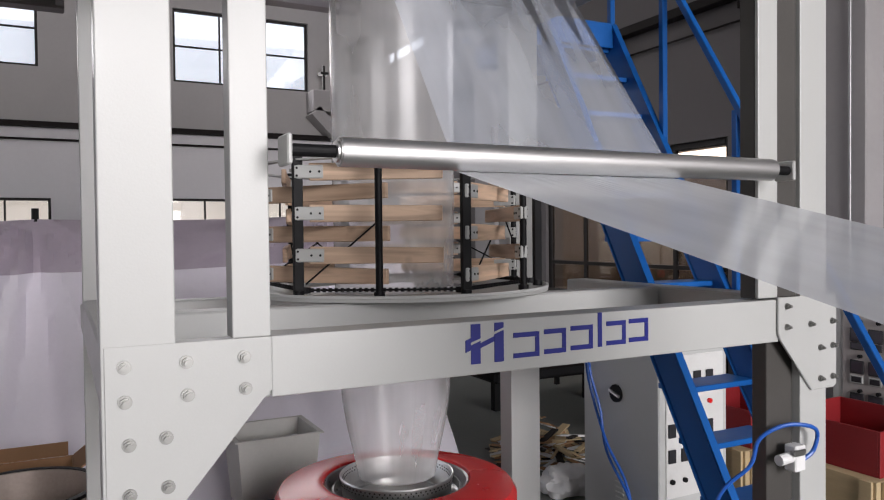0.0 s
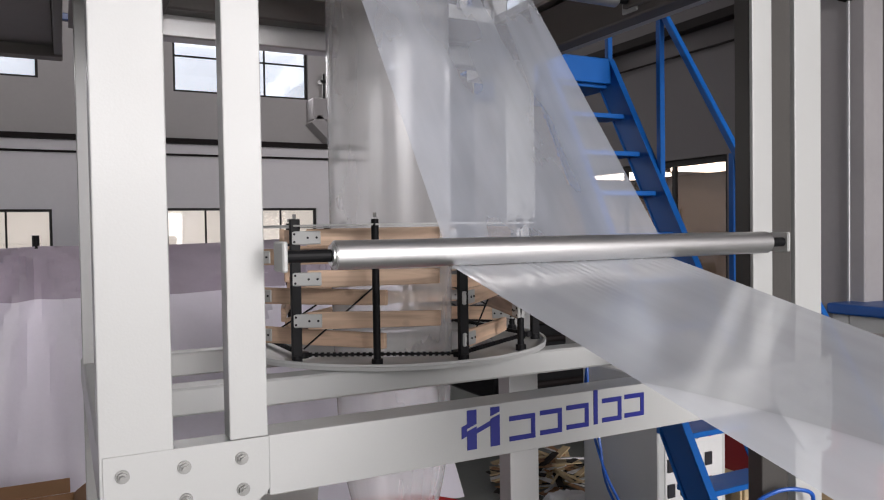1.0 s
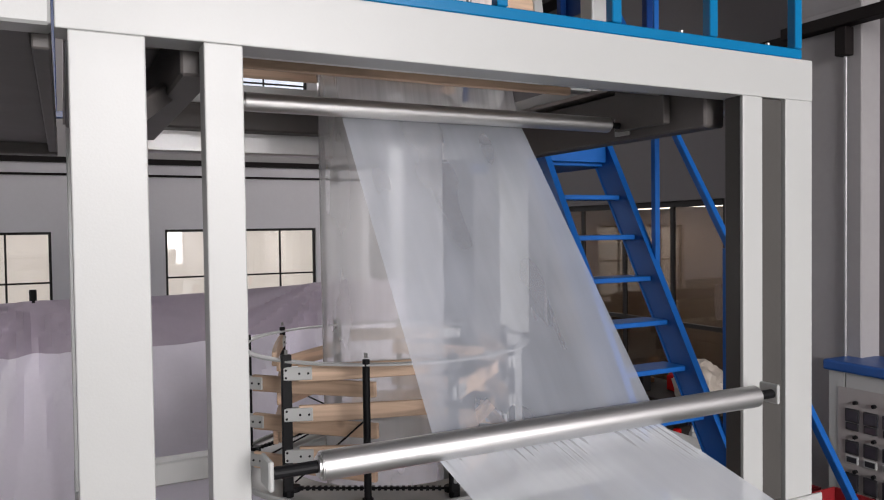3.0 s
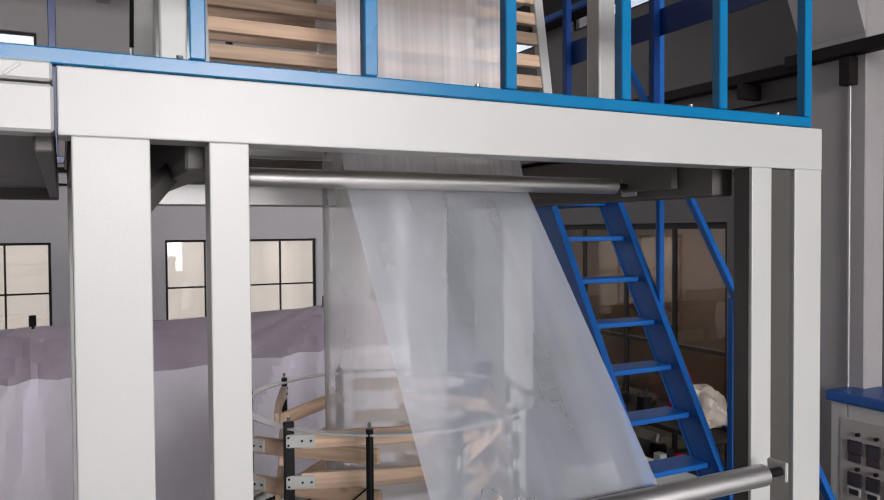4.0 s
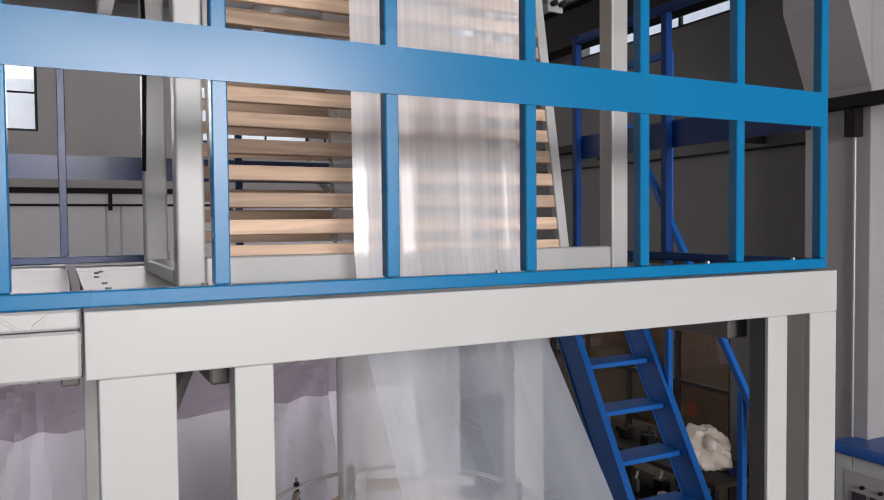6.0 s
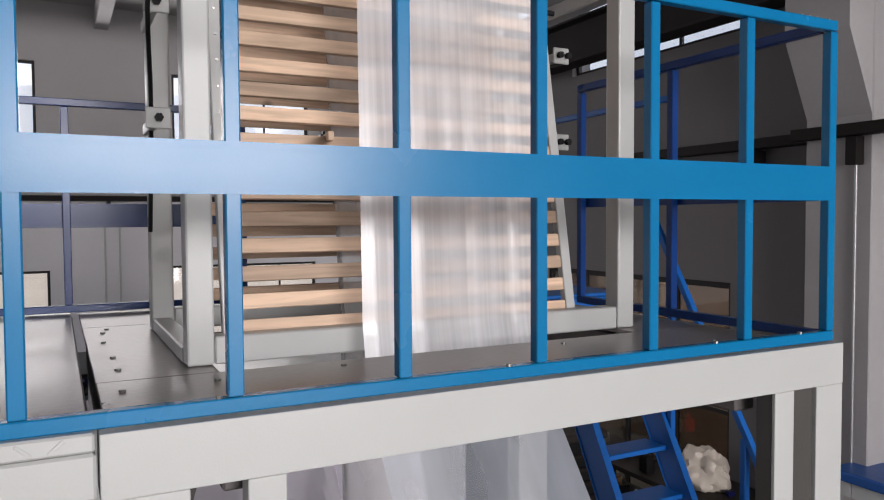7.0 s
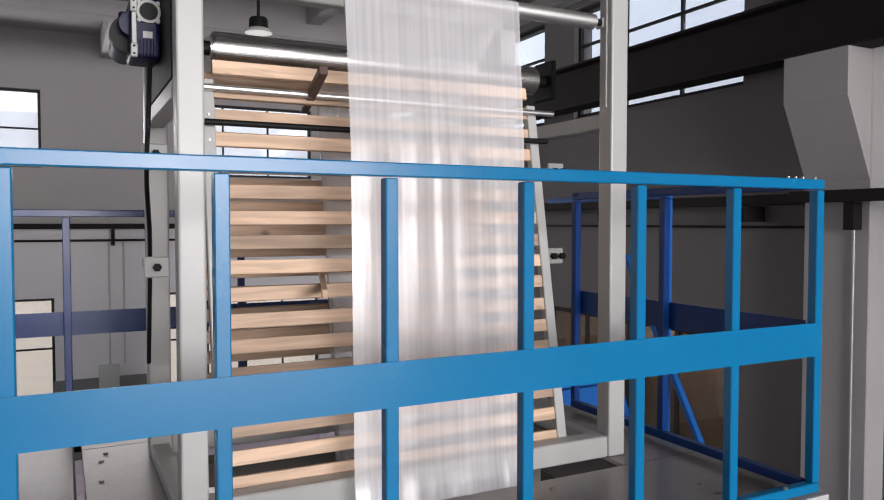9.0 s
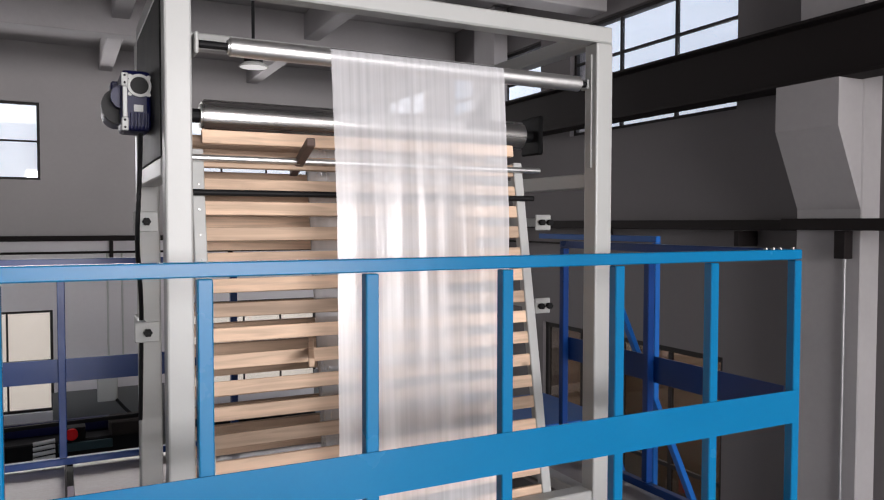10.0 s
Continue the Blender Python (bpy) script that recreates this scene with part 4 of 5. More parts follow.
# ---- sizing basket ----
def build_basket():
    cx, cy, R = 1.18, 2.768, 0.57
    bk = thing("sizing_basket", (cx, cy, 1.645), "round sizing basket of black posts and pine guide arms", "sizing basket")
    part("base_ring", lathe([(0.4, 1.648), (0.61, 1.648), (0.61, 1.66), (0.4, 1.66)], (cx, cy), 96), WHITE, bk, smooth=True)
    part("rim", lathe([(0.602, 1.661), (0.612, 1.661), (0.612, 1.67), (0.602, 1.67)], (cx, cy), 96), GREY, bk, smooth=True)
    part("top_ring", lathe([(R - 0.024, 2.124), (R + 0.012, 2.124), (R + 0.012, 2.13), (R - 0.024, 2.13)], (cx, cy), 96), WHITE, bk, smooth=True)

    def on(deg, r=R):
        return Vector((cx + r * math.cos(radians(deg)), cy + r * math.sin(radians(deg)), 0))
    # roller chain stretched straight between every second post
    bm = bmesh.new()
    turn = 0
    for c in range(6):
        p, q = on(211 + 60 * c, R - 0.03), on(271 + 60 * c, R - 0.03)
        n = 52
        for k in range(n):
            m, h = p.lerp(q, (k + 0.5) / n), (q - p) / n * 0.5
            m.z = 1.681
            turn += 1
            bar(m - h, m + h, 0.012 if turn % 2 else 0.007, 0.014 if turn % 2 else 0.007, 0, bm)
    tagged(part("chain", bm, BLACK, bk, "black roller chain"), kind="stuff")
    for c in range(6):
        p = on(211 + 60 * c, R - 0.03)
        part("sprocket", rod((p.x, p.y, 1.6705), (p.x, p.y, 1.69), 0.021, 12), BLACK, bk)
    arm_me = []
    for L in (0.5, 0.46):
        bm = bmesh.new()
        cuts = 9
        rows = []
        for i in range(cuts + 1):
            u = i / cuts
            x, y, h = L * u, 0.022 * u * u, 0.03 * (1 - 0.12 * u)
            rows.append([bm.verts.new((x, y + dy, dz)) for dy, dz in ((-0.009, -h), (0.009, -h), (0.009, h), (-0.009, h))])
        for p, q in zip(rows, rows[1:]):
            for k in range(4):
                bm.faces.new((p[k], p[(k + 1) % 4], q[(k + 1) % 4], q[k]))
        bm.faces.new(rows[0])
        bm.faces.new(rows[-1])
        bmesh.ops.recalc_face_normals(bm, faces=bm.faces)
        bmesh.ops.bevel(bm, geom=[e for e in bm.edges if e.calc_face_angle(0) > 0.8], offset=0.0025, segments=1, affect="EDGES")
        arm_me.append(mesh_of("guide_arm", bm, WOODX))
    br_me = mesh_of("arm_bracket", box(-0.012, 0.088, -0.0135, 0.0135, -0.023, 0.023, 0.003), WHITE)
    bb_me = mesh_of("bracket_bolt", rod((0, -0.016, 0), (0, 0.016, 0), 0.0042, 8), BLACK)
    for k in range(12):
        deg = 1 + 30 * k
        p = on(deg)
        plain = deg % 90 == 61
        flat = deg % 60 == 31
        if flat:
            bm = bar((p.x, p.y, 1.662), (p.x, p.y, 2.15), 0.02, 0.034, 0.002)
        else:
            bm = rod((p.x, p.y, 1.662), (p.x, p.y, 2.145), 0.0125, 14)
        part("post", bm, BLACK, bk, smooth=not flat)
        part("post_bolt", rod((p.x, p.y, 2.1505), (p.x, p.y, 2.166), 0.006, 8), BOLT, bk)
        part("foot", rod((p.x, p.y, 1.6605), (p.x, p.y, 1.682), 0.019, 12), BLACK, bk)
        if plain:
            continue
        aim = on(deg + 60, R * 0.84)
        ang = math.atan2(aim.y - p.y, aim.x - p.x)
        low = 0.0 if deg % 90 == 31 else 0.07
        for j, z in enumerate((2.085, 1.944, 1.802)):
            zz = z - low
            q = Euler((0, 0.012 * (j - 1), ang + 0.03 * (j % 2))).to_quaternion()
            ahead = q @ Vector((1, 0, 0))
            if j == 1:
                e = p + ahead * 0.27 + Vector((0, 0, zz - 0.03))
                part("link_rod", rod(e, (p.x + 0.03, p.y + 0.02, 1.7), 0.0032, 8), BLACK, bk)
            piece("arm_bracket", br_me, (p.x, p.y, zz), bk, q)
            for dx, dz in ((0.0, 0.013), (0.0, -0.013), (0.045, 0.0), (0.075, 0.0)):
                piece("bracket_bolt", bb_me, p + ahead * dx + Vector((0, 0, zz + dz)), bk, q)
            piece("guide_arm", arm_me[k % 2], p + ahead * 0.04 + Vector((0, 0, zz)), bk, q)


build_basket()


# ---- die head with air ring ----
def build_die():
    cx, cy = 1.174, 2.77
    d = thing("die_head", (cx, cy, 0), "blown film die with a red air ring", "die head")
    part("air_ring", lathe([(0.27, 0.7), (0.47, 0.7), (0.487, 0.72), (0.487, 0.835), (0.47, 0.86), (0.33, 0.888), (0.3, 0.884), (0.285, 0.86)], (cx, cy), 96), RED, d, "glossy red air ring", smooth=True)
    part("lip_ring", lathe([(0.21, 0.79), (0.284, 0.79), (0.296, 0.87), (0.29, 0.878), (0.282, 0.874), (0.268, 0.838), (0.262, 0.85), (0.255, 0.85), (0.25, 0.825), (0.235, 0.82)], (cx, cy), 96), mat("dark_turned_steel", (0.32, 0.32, 0.32), 0.3, 1.0, var=0.2, bump=0.03, fine=120), d, "turned steel lip ring with dark grooves", smooth=True)
    part("cone", lathe([(0.2, 0.8), (0.216, 0.8), (0.232, 0.9), (0.229, 0.905), (0.224, 0.903), (0.2, 0.84), (0.186, 0.828), (0.172, 0.826), (0.172, 0.8)], (cx, cy), 96), CHROME, d, "perforated steel cone", smooth=True)
    bm = bmesh.new()
    for k in range(72):
        for r, z, sg, off in ((0.2185, 0.889, -1, 0), (0.2145, 0.879, -1, 0.5), (0.2304, 0.889, 1, 0), (0.2284, 0.877, 1, 0.5)):
            a = 2 * math.pi * (k + off) / 72
            o = Vector((math.cos(a), math.sin(a), -0.25 * sg)) * sg
            p = Vector((cx + r * math.cos(a), cy + r * math.sin(a), z))
            rod(p - o * 0.001, p + o * 0.0012, 0.0032, 7, bm)
    tagged(part("air_hole", bm, RUBBER, d), kind="stuff")
    part("mandrel", rod((cx, cy, 0.62), (cx, cy, 0.815), 0.168, 48), CHROME, d, smooth=True)
    part("pedestal", rod((cx, cy, 0.0), (cx, cy, 0.7), 0.26, 40), GREY, d, smooth=True)


build_die()


# ---- covered machine behind: cloth tent ----
def build_tent():
    t = thing("cloth_cover", (-0.4, 7.2, 0), "large pleated lilac white cloth cover with mauve top band", "cloth cover")

    def sheet(x0, x1, y_of, z_lo, z_hi, seed, material, name, flare=0.0):
        bm = bmesh.new()
        nx, nz = 150, 24
        rnd = random.Random(seed)
        cs = [rnd.uniform(x0, x1) for _ in range(9)] + [-0.2, 2.3]
        g = []
        for j in range(nz + 1):
            v = j / nz
            row = []
            for i in range(nx + 1):
                x = x0 + (x1 - x0) * i / nx
                zt = z_hi(x) if callable(z_hi) else z_hi
                zl = z_lo(x) if callable(z_lo) else z_lo
                z = zl + (zt - zl) * v
                dep = 0.0
                for c in (-0.21, 2.3, -3.1):
                    dx, dz = x - c, 2.1 - z
                    far = math.hypot(dx, dz)
                    th = math.atan2(dx, dz + 0.03)
                    dep += 0.3 * min(far, 1.0) * math.exp(-abs(dx) / 0.9) * (abs(math.sin(th * 5.5 + c)) ** 3 - 0.3 + 0.4 * math.sin(th * 13 + 2 * c) ** 5)
                dep += 0.03 * math.sin(7 * x + 2.3 * math.sin(3 * x)) * (2.2 - z)
                row.append(bm.verts.new((x - 0.45 * (flare > 0) * (1 - v) ** 1.2 * max(0.0, (x - 1.5) / 1.7), y_of(x) - dep - flare * (1 - v) ** 1.25, z)))
            g.append(row)
        for a, b in zip(g, g[1:]):
            for i in range(nx):
                bm.faces.new((a[i], a[i + 1], b[i + 1], b[i]))
        ob = part(name, bm, material, t, smooth=True)
        return ob

    def top(x):
        return 2.03 + 0.02 * x - 0.03 * abs(math.sin((x + 0.2) * 1.2))

    def yy(x):
        return 7.0 + 0.02 * x
    sheet(-4.6, 3.2, yy, 0.01, lambda x: top(x) - 0.44, 3, CLOTH, "skirt", 1.9)
    sheet(-4.6, 3.2, lambda x: yy(x) + 0.012, lambda x: top(x) - 0.45, top, 8, CLOTHB, "top_band")
    part("hanging_rail", rod((-4.6, 7.25, 1.86), (3.2, 7.3, 1.94), 0.02, 10), BLACK, t, smooth=True)
    # drape that falls away at the end
    bm = bmesh.new()
    g = []
    for j in range(15):
        v = j / 14
        g.append([bm.verts.new((3.2 - 0.45 * (1 - v) ** 1.2 + (0.35 * u + 0.05 * math.sin(17 * u + 3 * v)) * (1 - v) ** 1.2, 7.06 - 1.9 * (1 - v) ** 1.25 + (1.6 + 1.5 * (1 - v)) * u, 0.012 + v * 1.62)) for u in [k / 30 for k in range(31)]])
    for a, b in zip(g, g[1:]):
        for k in range(30):
            bm.faces.new((a[k], a[k + 1], b[k + 1], b[k]))
    part("end_drape", bm, CLOTH, t, smooth=True)
    for x in (-0.21, 2.3):
        part("pole_end", rod((x, 7.02, top(x) - 0.02), (x, 7.02, top(x) + 0.09), 0.028, 12), RUBBER, t, "black pole end")


build_tent()


# ---- things about the hall ----
def build_panel_cabinet():
    """Long control cabinet with a blue lid and rows of meters; its face looks along -x."""
    c = thing("control_cabinet", (5.9, 3.4, 0), "grey control cabinet with blue lid and rows of meters", "control cabinet")
    x = 5.7
    part("body", box(x, 6.16, 2.6, 3.9, 0.1, 1.36, 0.006), GREY, c)
    part("plinth", box(x + 0.03, 6.14, 2.62, 3.88, 0.0, 0.099, 0.003), BLACK, c)
    part("lid", box(x - 0.04, 6.18, 2.57, 4.08, 1.362, 1.45, 0.018, seg=2), mat("royal_blue_lid", (0.012, 0.085, 0.33), 0.35), c, "royal blue rounded lid")
    part("body", box(x, 6.16, 3.905, 4.05, 0.1, 1.36, 0.006), GREY, c)
    part("face_panel", box(x - 0.008, x - 0.001, 2.7, 3.96, 0.35, 1.24, 0.003), mat("warm_grey_panel", (0.42, 0.39, 0.38), 0.45), c)
    for i in range(7):
        y = 3.83 - 0.155 * i
        for z, w, h, m in ((1.02, 0.06, 0.055, DKGREY), (0.93, 0.055, 0.03, DKGREY), (0.76, 0.058, 0.055, DKGREY), (0.66, 0.055, 0.032, GREY), (0.48, 0.058, 0.07, DKGREY)):
            mt = part("meter", box(x - 0.022, x - 0.0085, y - w, y + w, z - h, z + h, 0.004), m, c)
            part("meter_glass", box(x - 0.0245, x - 0.0225, y - w * 0.75, y + w * 0.75, z - h * 0.7, z + h * 0.7, 0.001), DKGREY if m is GREY else mat("smoked_meter_glass", (0.06, 0.055, 0.07), 0.1), mt)
        for z in (1.13, 0.85, 0.57, 0.39):
            part("knob", rod((x - 0.0085, y - 0.03, z), (x - 0.035, y - 0.03, z), 0.016, 12), RUBBER, c)


def build_grey_cabinet():
    c = thing("switch_cabinet", (3.35, 3.65, 0), "grey sheet steel switch cabinet with a round black switch", "switch cabinet")
    part("body", box(3.05, 3.6, 3.27, 3.97, 0.02, 1.22, 0.008), GREY, c)
    part("switch_plate", rod((3.049, 3.638, 0.864), (3.035, 3.638, 0.864), 0.055, 28), RUBBER, c, "round black rotary switch")
    part("switch_handle", bar((3.028, 3.59, 0.85), (3.028, 3.69, 0.88), 0.012, 0.018), CHROME, c)
    for k in range(6):
        part("louver", box(3.038, 3.0495, 3.57, 3.65, 0.2 + 0.032 * k, 0.218 + 0.032 * k, 0.003), GREY, c)
    part("face_panel", box(3.1, 3.56, 3.262, 3.269, 0.3, 1.14, 0.002), mat("pale_panel", (0.66, 0.66, 0.65), 0.45), c)
    rnd = random.Random(4)
    for i in range(4):
        for j in range(5):
            x, z = 3.14 + 0.1 * i, 0.4 + 0.15 * j
            if j in (0, 3):
                part("button", rod((x, 3.2615, z), (x, 3.245, z), 0.015, 12), RUBBER if rnd.random() < 0.75 else RED, c)
            else:
                part("meter", box(x - 0.028, x + 0.028, 3.25, 3.2615, z - 0.04, z + 0.04, 0.003), DKGREY, c)
    cb = mat("blue_hose", (0.01, 0.09, 0.42), 0.35)
    hose = thing("blue_hose", (3.0, 3.6, 0.2), "thin blue air hoses hanging down the cabinet", "hose")
    part("hose", tube([(3.02, 3.86, 1.3), (3.0, 3.88, 1.05), (3.01, 3.82, 0.8), (2.99, 3.66, 0.55), (3.0, 3.5, 0.35), (2.98, 3.38, 0.1), (2.98, 3.3, 0.01)], 0.009), cb, hose, smooth=True)
    part("hose", tube([(3.02, 3.88, 1.3), (2.99, 3.83, 1.0), (3.0, 3.74, 0.75), (3.0, 3.68, 0.5), (2.98, 3.47, 0.3), (2.99, 3.36, 0.1), (2.97, 3.26, 0.01)], 0.009), cb, hose, smooth=True)
    # plug and loop of cable on the front post
    pl = thing("air_connector", (2.1, 1.64, 1.1), "white air connector with a looped blue hose on the post", "connector")
    part("body", rod((2.02, 1.63, 1.128), (2.11, 1.63, 1.135), 0.018, 14), SACK, pl)
    part("block", box(2.075, 2.125, 1.61, 1.655, 1.085, 1.17, 0.004), SACK, pl)
    part("valve", box(2.06, 2.115, 1.6, 1.609, 1.14, 1.16, 0.003), BOLT, pl)
    part("hose", tube([(2.12, 1.63, 1.11), (2.17, 1.62, 1.14), (2.18, 1.61, 1.2), (2.14, 1.61, 1.23), (2.06, 1.64, 1.235), (1.99, 1.68, 1.19), (1.97, 1.7, 1.1), (1.9, 1.76, 1.0), (1.85, 1.8, 0.8)], 0.007), cb, pl, smooth=True)


def build_floor_things():
    h = thing("feed_hopper", (1.05, 4.3, 0), "grey sheet steel feed hopper, open on top", "hopper")
    bm = bmesh.new()
    cx, cy = 1.06, 4.38
    rings = []
    for r, z, t in ((0.2, 0.3, 0.0), (0.235, 0.72, 0.0), (0.255, 0.722, 0.0), (0.255, 0.73, 0.0), (0.225, 0.73, 0.0), (0.19, 0.34, 0.0)):
        rings.append([bm.verts.new((cx + sx * r, cy + sy * r * 0.9, z)) for sx, sy in ((-1, -1), (1, -1), (1, 1), (-1, 1))])
    for a, b in zip(rings, rings[1:]):
        for k in range(4):
            bm.faces.new((a[k], a[(k + 1) % 4], b[(k + 1) % 4], b[k]))
    bm.faces.new(rings[-1])
    bmesh.ops.recalc_face_normals(bm, faces=bm.faces)
    part("bin", bm, mat("warm_grey_paint", (0.62, 0.61, 0.58), 0.5, var=0.15, scale=3), h)
    for sx in (-1, 1):
        for sy in (-1, 1):
            part("leg", box(cx + sx * 0.17 - 0.02, cx + sx * 0.17 + 0.02, cy + sy * 0.15 - 0.02, cy + sy * 0.15 + 0.02, 0, 0.31, 0.003), BLACK, h)
    part("drive", box(0.8, 1.3, 3.75, 4.08, 0.0, 0.42, 0.02), NAVY, h, "dark blue drive housing")
    # cardboard box with open flaps and a tub of pellets
    b = thing("cardboard_box", (-0.35, 4.6, 0), "open brown cardboard box on the floor", "box")
    x0, x1, y0, y1, z1 = -0.75, 0.02, 4.45, 4.85, 0.6
    for n, bx in (("side", (x0, x1, y0, y0 + 0.012)), ("side", (x0, x1, y1 - 0.012, y1)), ("end", (x0, x0 + 0.012, y0 + 0.012, y1 - 0.012)), ("end", (x1 - 0.012, x1, y0 + 0.012, y1 - 0.012))):
        part(n, box(*bx, 0.01, z1, 0.002), CARD, b)
    part("base", box(x0 + 0.012, x1 - 0.012, y0 + 0.012, y1 - 0.012, 0.0, 0.009, 0), CARD, b)
    part("flap", bar((x1, 4.65, z1 + 0.004), (x1 + 0.13, 4.65, z1 + 0.1), 0.38, 0.008, 0), CARD, b)
    part("flap", bar((-0.36, y1, z1 + 0.004), (-0.36, y1 + 0.12, z1 + 0.05), 0.7, 0.008, 0), CARD, b)
    t = thing("pellet_tub", (-0.2, 3.9, 0), "round steel tub filled with white and orange pellets", "tub")
    part("shell", lathe([(0.29, 0.0), (0.325, 0.68), (0.34, 0.685), (0.34, 0.7), (0.315, 0.7), (0.27, 0.02)], (-0.22, 3.95), 48), mat("brown_worn_steel", (0.42, 0.35, 0.31), 0.42, 0.35, var=0.4, scale=5, bump=0.05), t, smooth=True)
    part("rim", lathe([(0.341, 0.686), (0.347, 0.69), (0.347, 0.706), (0.318, 0.706), (0.318, 0.702), (0.341, 0.702)], (-0.22, 3.95), 48), BLACK, t, "black rim", smooth=True)
    part("white_pellet_bed", rod((-0.22, 3.95, 0.02), (-0.22, 3.95, 0.52), 0.265, 36, None, 0.297), mat("white_pellets", (0.75, 0.74, 0.73), 0.6, var=0.25, scale=30, bump=0.5, fine=140), t)
    part("orange_pellet_mound", lathe([(0.0005, 0.56), (0.06, 0.555), (0.13, 0.535), (0.17, 0.521)], (-0.24, 3.84), 32), mat("orange_pellets", (0.75, 0.25, 0.05), 0.6, var=0.4, scale=30, bump=0.5, fine=120), t, smooth=True)
    # scrap bundles and sack
    rnd = random.Random(12)
    heap = bmesh.new()
    for k in range(150):
        rr, th = 0.42 * math.sqrt(rnd.random()), rnd.uniform(0, 6.28)
        x, y = 3.52 + rr * math.cos(th), 5.15 + rr * math.sin(th)
        z = 0.03 + rnd.random() * 0.36 * (1 - rr / 0.46)
        d = Vector((math.cos(th * 3), math.sin(th * 3), rnd.uniform(-0.3, 0.3))) * rnd.uniform(0.05, 0.16)
        d.z = max(-z + 0.01, min(0.1, d.z))
        bar(Vector((x, y, z)) - d, Vector((x, y, z + 0.01)) + d, rnd.uniform(0.015, 0.07), rnd.uniform(0.004, 0.012), 0, heap)
    for v in heap.verts:
        v.co.z = max(0.002, v.co.z)
    scrap = single("scrap_heap", heap, CRATE, "heap of pale wood scraps and paper on the floor", "scrap", kind="stuff")
    for k, mm in enumerate((CARD, SACK, JUNK)):
        scrap.data.materials.append(mm)
    for i, f in enumerate(scrap.data.polygons):
        f.material_index = (0, 2, 1, 0, 3)[(i // 6) % 5]

    def sack(name, label, at, size, material, seed):
        bm = bmesh.new()
        bmesh.ops.create_icosphere(bm, subdivisions=4, radius=1)
        for v in bm.verts:
            d = v.co.normalized()
            k = 1 + 0.28 * noise.noise(d * 1.8 + Vector((seed, 0, 0))) + 0.14 * noise.noise(d * 5 + Vector((0, seed, 0)))
            v.co = Vector((d.x * k * size[0], d.y * k * size[1], max(-0.55, d.z * k) * size[2]))
        lo = min(v.co.z for v in bm.verts)
        bmesh.ops.translate(bm, verts=bm.verts, vec=(at[0], at[1], at[2] - lo))
        return single(name, bm, material, label, "sack", smooth=True)
    sack("plastic_sack", "crumpled white plastic sack on the floor", (3.2, 4.35, 0), (0.2, 0.16, 0.13), SACK, 2.0)
    sack("plastic_sheet", "crumpled pale plastic sheet on the workbench", (5.72, 5.5, 0.83), (0.22, 0.26, 0.25), mat("pale_beige_plastic", (0.5, 0.44, 0.38), 0.5, bump=0.3, fine=14), 5.0)
    wb = thing("workbench", (5.7, 5.9, 0), "dark cluttered workbench by the glazed partition", "workbench")
    part("top", box(5.35, 6.1, 5.0, 7.6, 0.78, 0.83, 0.005), JUNK, wb)
    for x in (5.4, 6.05):
        for y in (5.06, 7.54):
            part("leg", box(x - 0.025, x + 0.025, y - 0.025, y + 0.025, 0, 0.779, 0.003), BLACK, wb)
    part("shelf", box(5.37, 6.08, 5.1, 7.5, 0.3, 0.33, 0.003), JUNK, wb)
    cols = [BLACK, JUNK, RED, BOLT, CARD, NAVY, GREY]
    for k in range(34):
        y, lev = rnd.uniform(5.15, 7.4), rnd.choice((0.331, 0.831, 0.831))
        w, d, hh = rnd.uniform(0.04, 0.16), rnd.uniform(0.04, 0.15), rnd.uniform(0.05, 0.2)
        x = rnd.uniform(5.45, 5.85)
        if lev > 0.5 and 5.2 < y < 5.8:
            continue
        bm = box(x - w / 2, x + w / 2, y - d / 2, y + d / 2, lev, lev + hh, 0.008)
        if k % 3 == 0:
            rod((x, y, lev + hh), (x + 0.03, y, lev + hh + 0.08), 0.02, 10, bm)
        single("tool_part", bm, cols[k % 7], "small machine parts and tools on the bench", "tool", group="bench clutter")
    # red bins and plywood crates by the cabinets
    for x0, x1, y0, y1, z0, z1 in ((4.3, 5.0, 2.75, 3.5, 0.38, 0.66), (4.2, 5.0, 3.6, 4.4, 0.36, 0.62)):
        bn = thing("red_bin", ((x0 + x1) / 2, (y0 + y1) / 2, z0), "open red sheet metal bin on a crate", "bin", group="red bins")
        for bx in ((x0, x1, y0, y0 + 0.015), (x0, x1, y1 - 0.015, y1), (x0, x0 + 0.015, y0 + 0.015, y1 - 0.015), (x1 - 0.015, x1, y0 + 0.015, y1 - 0.015)):
            part("side", box(*bx, z0, z1, 0.003), DULLRED, bn)
        part("base", box(x0 + 0.015, x1 - 0.015, y0 + 0.015, y1 - 0.015, z0, z0 + 0.02, 0), DULLRED, bn)
    for x0, x1, y0, y1, z1 in ((4.2, 5.05, 2.7, 3.52, 0.379), (4.1, 5.05, 3.56, 4.45, 0.359)):
        cr = thing("plywood_crate", ((x0 + x1) / 2, (y0 + y1) / 2, 0), "pale plywood crate with battens", "crate", group="plywood crates")
        part("body", box(x0 + 0.02, x1 - 0.02, y0 + 0.02, y1 - 0.02, 0.0, z1, 0.003), CRATE, cr)
        for y in (y0 + 0.08, y1 - 0.08):
            part("batten", box(x0, x0 + 0.0195, y - 0.04, y + 0.04, 0.0, z1 - 0.002, 0.003), CRATE, cr)
        for x in (x0 + 0.1, x1 - 0.1):
            part("batten", box(x - 0.04, x + 0.04, y0, y0 + 0.0195, 0.0, z1 - 0.002, 0.003), CRATE, cr)
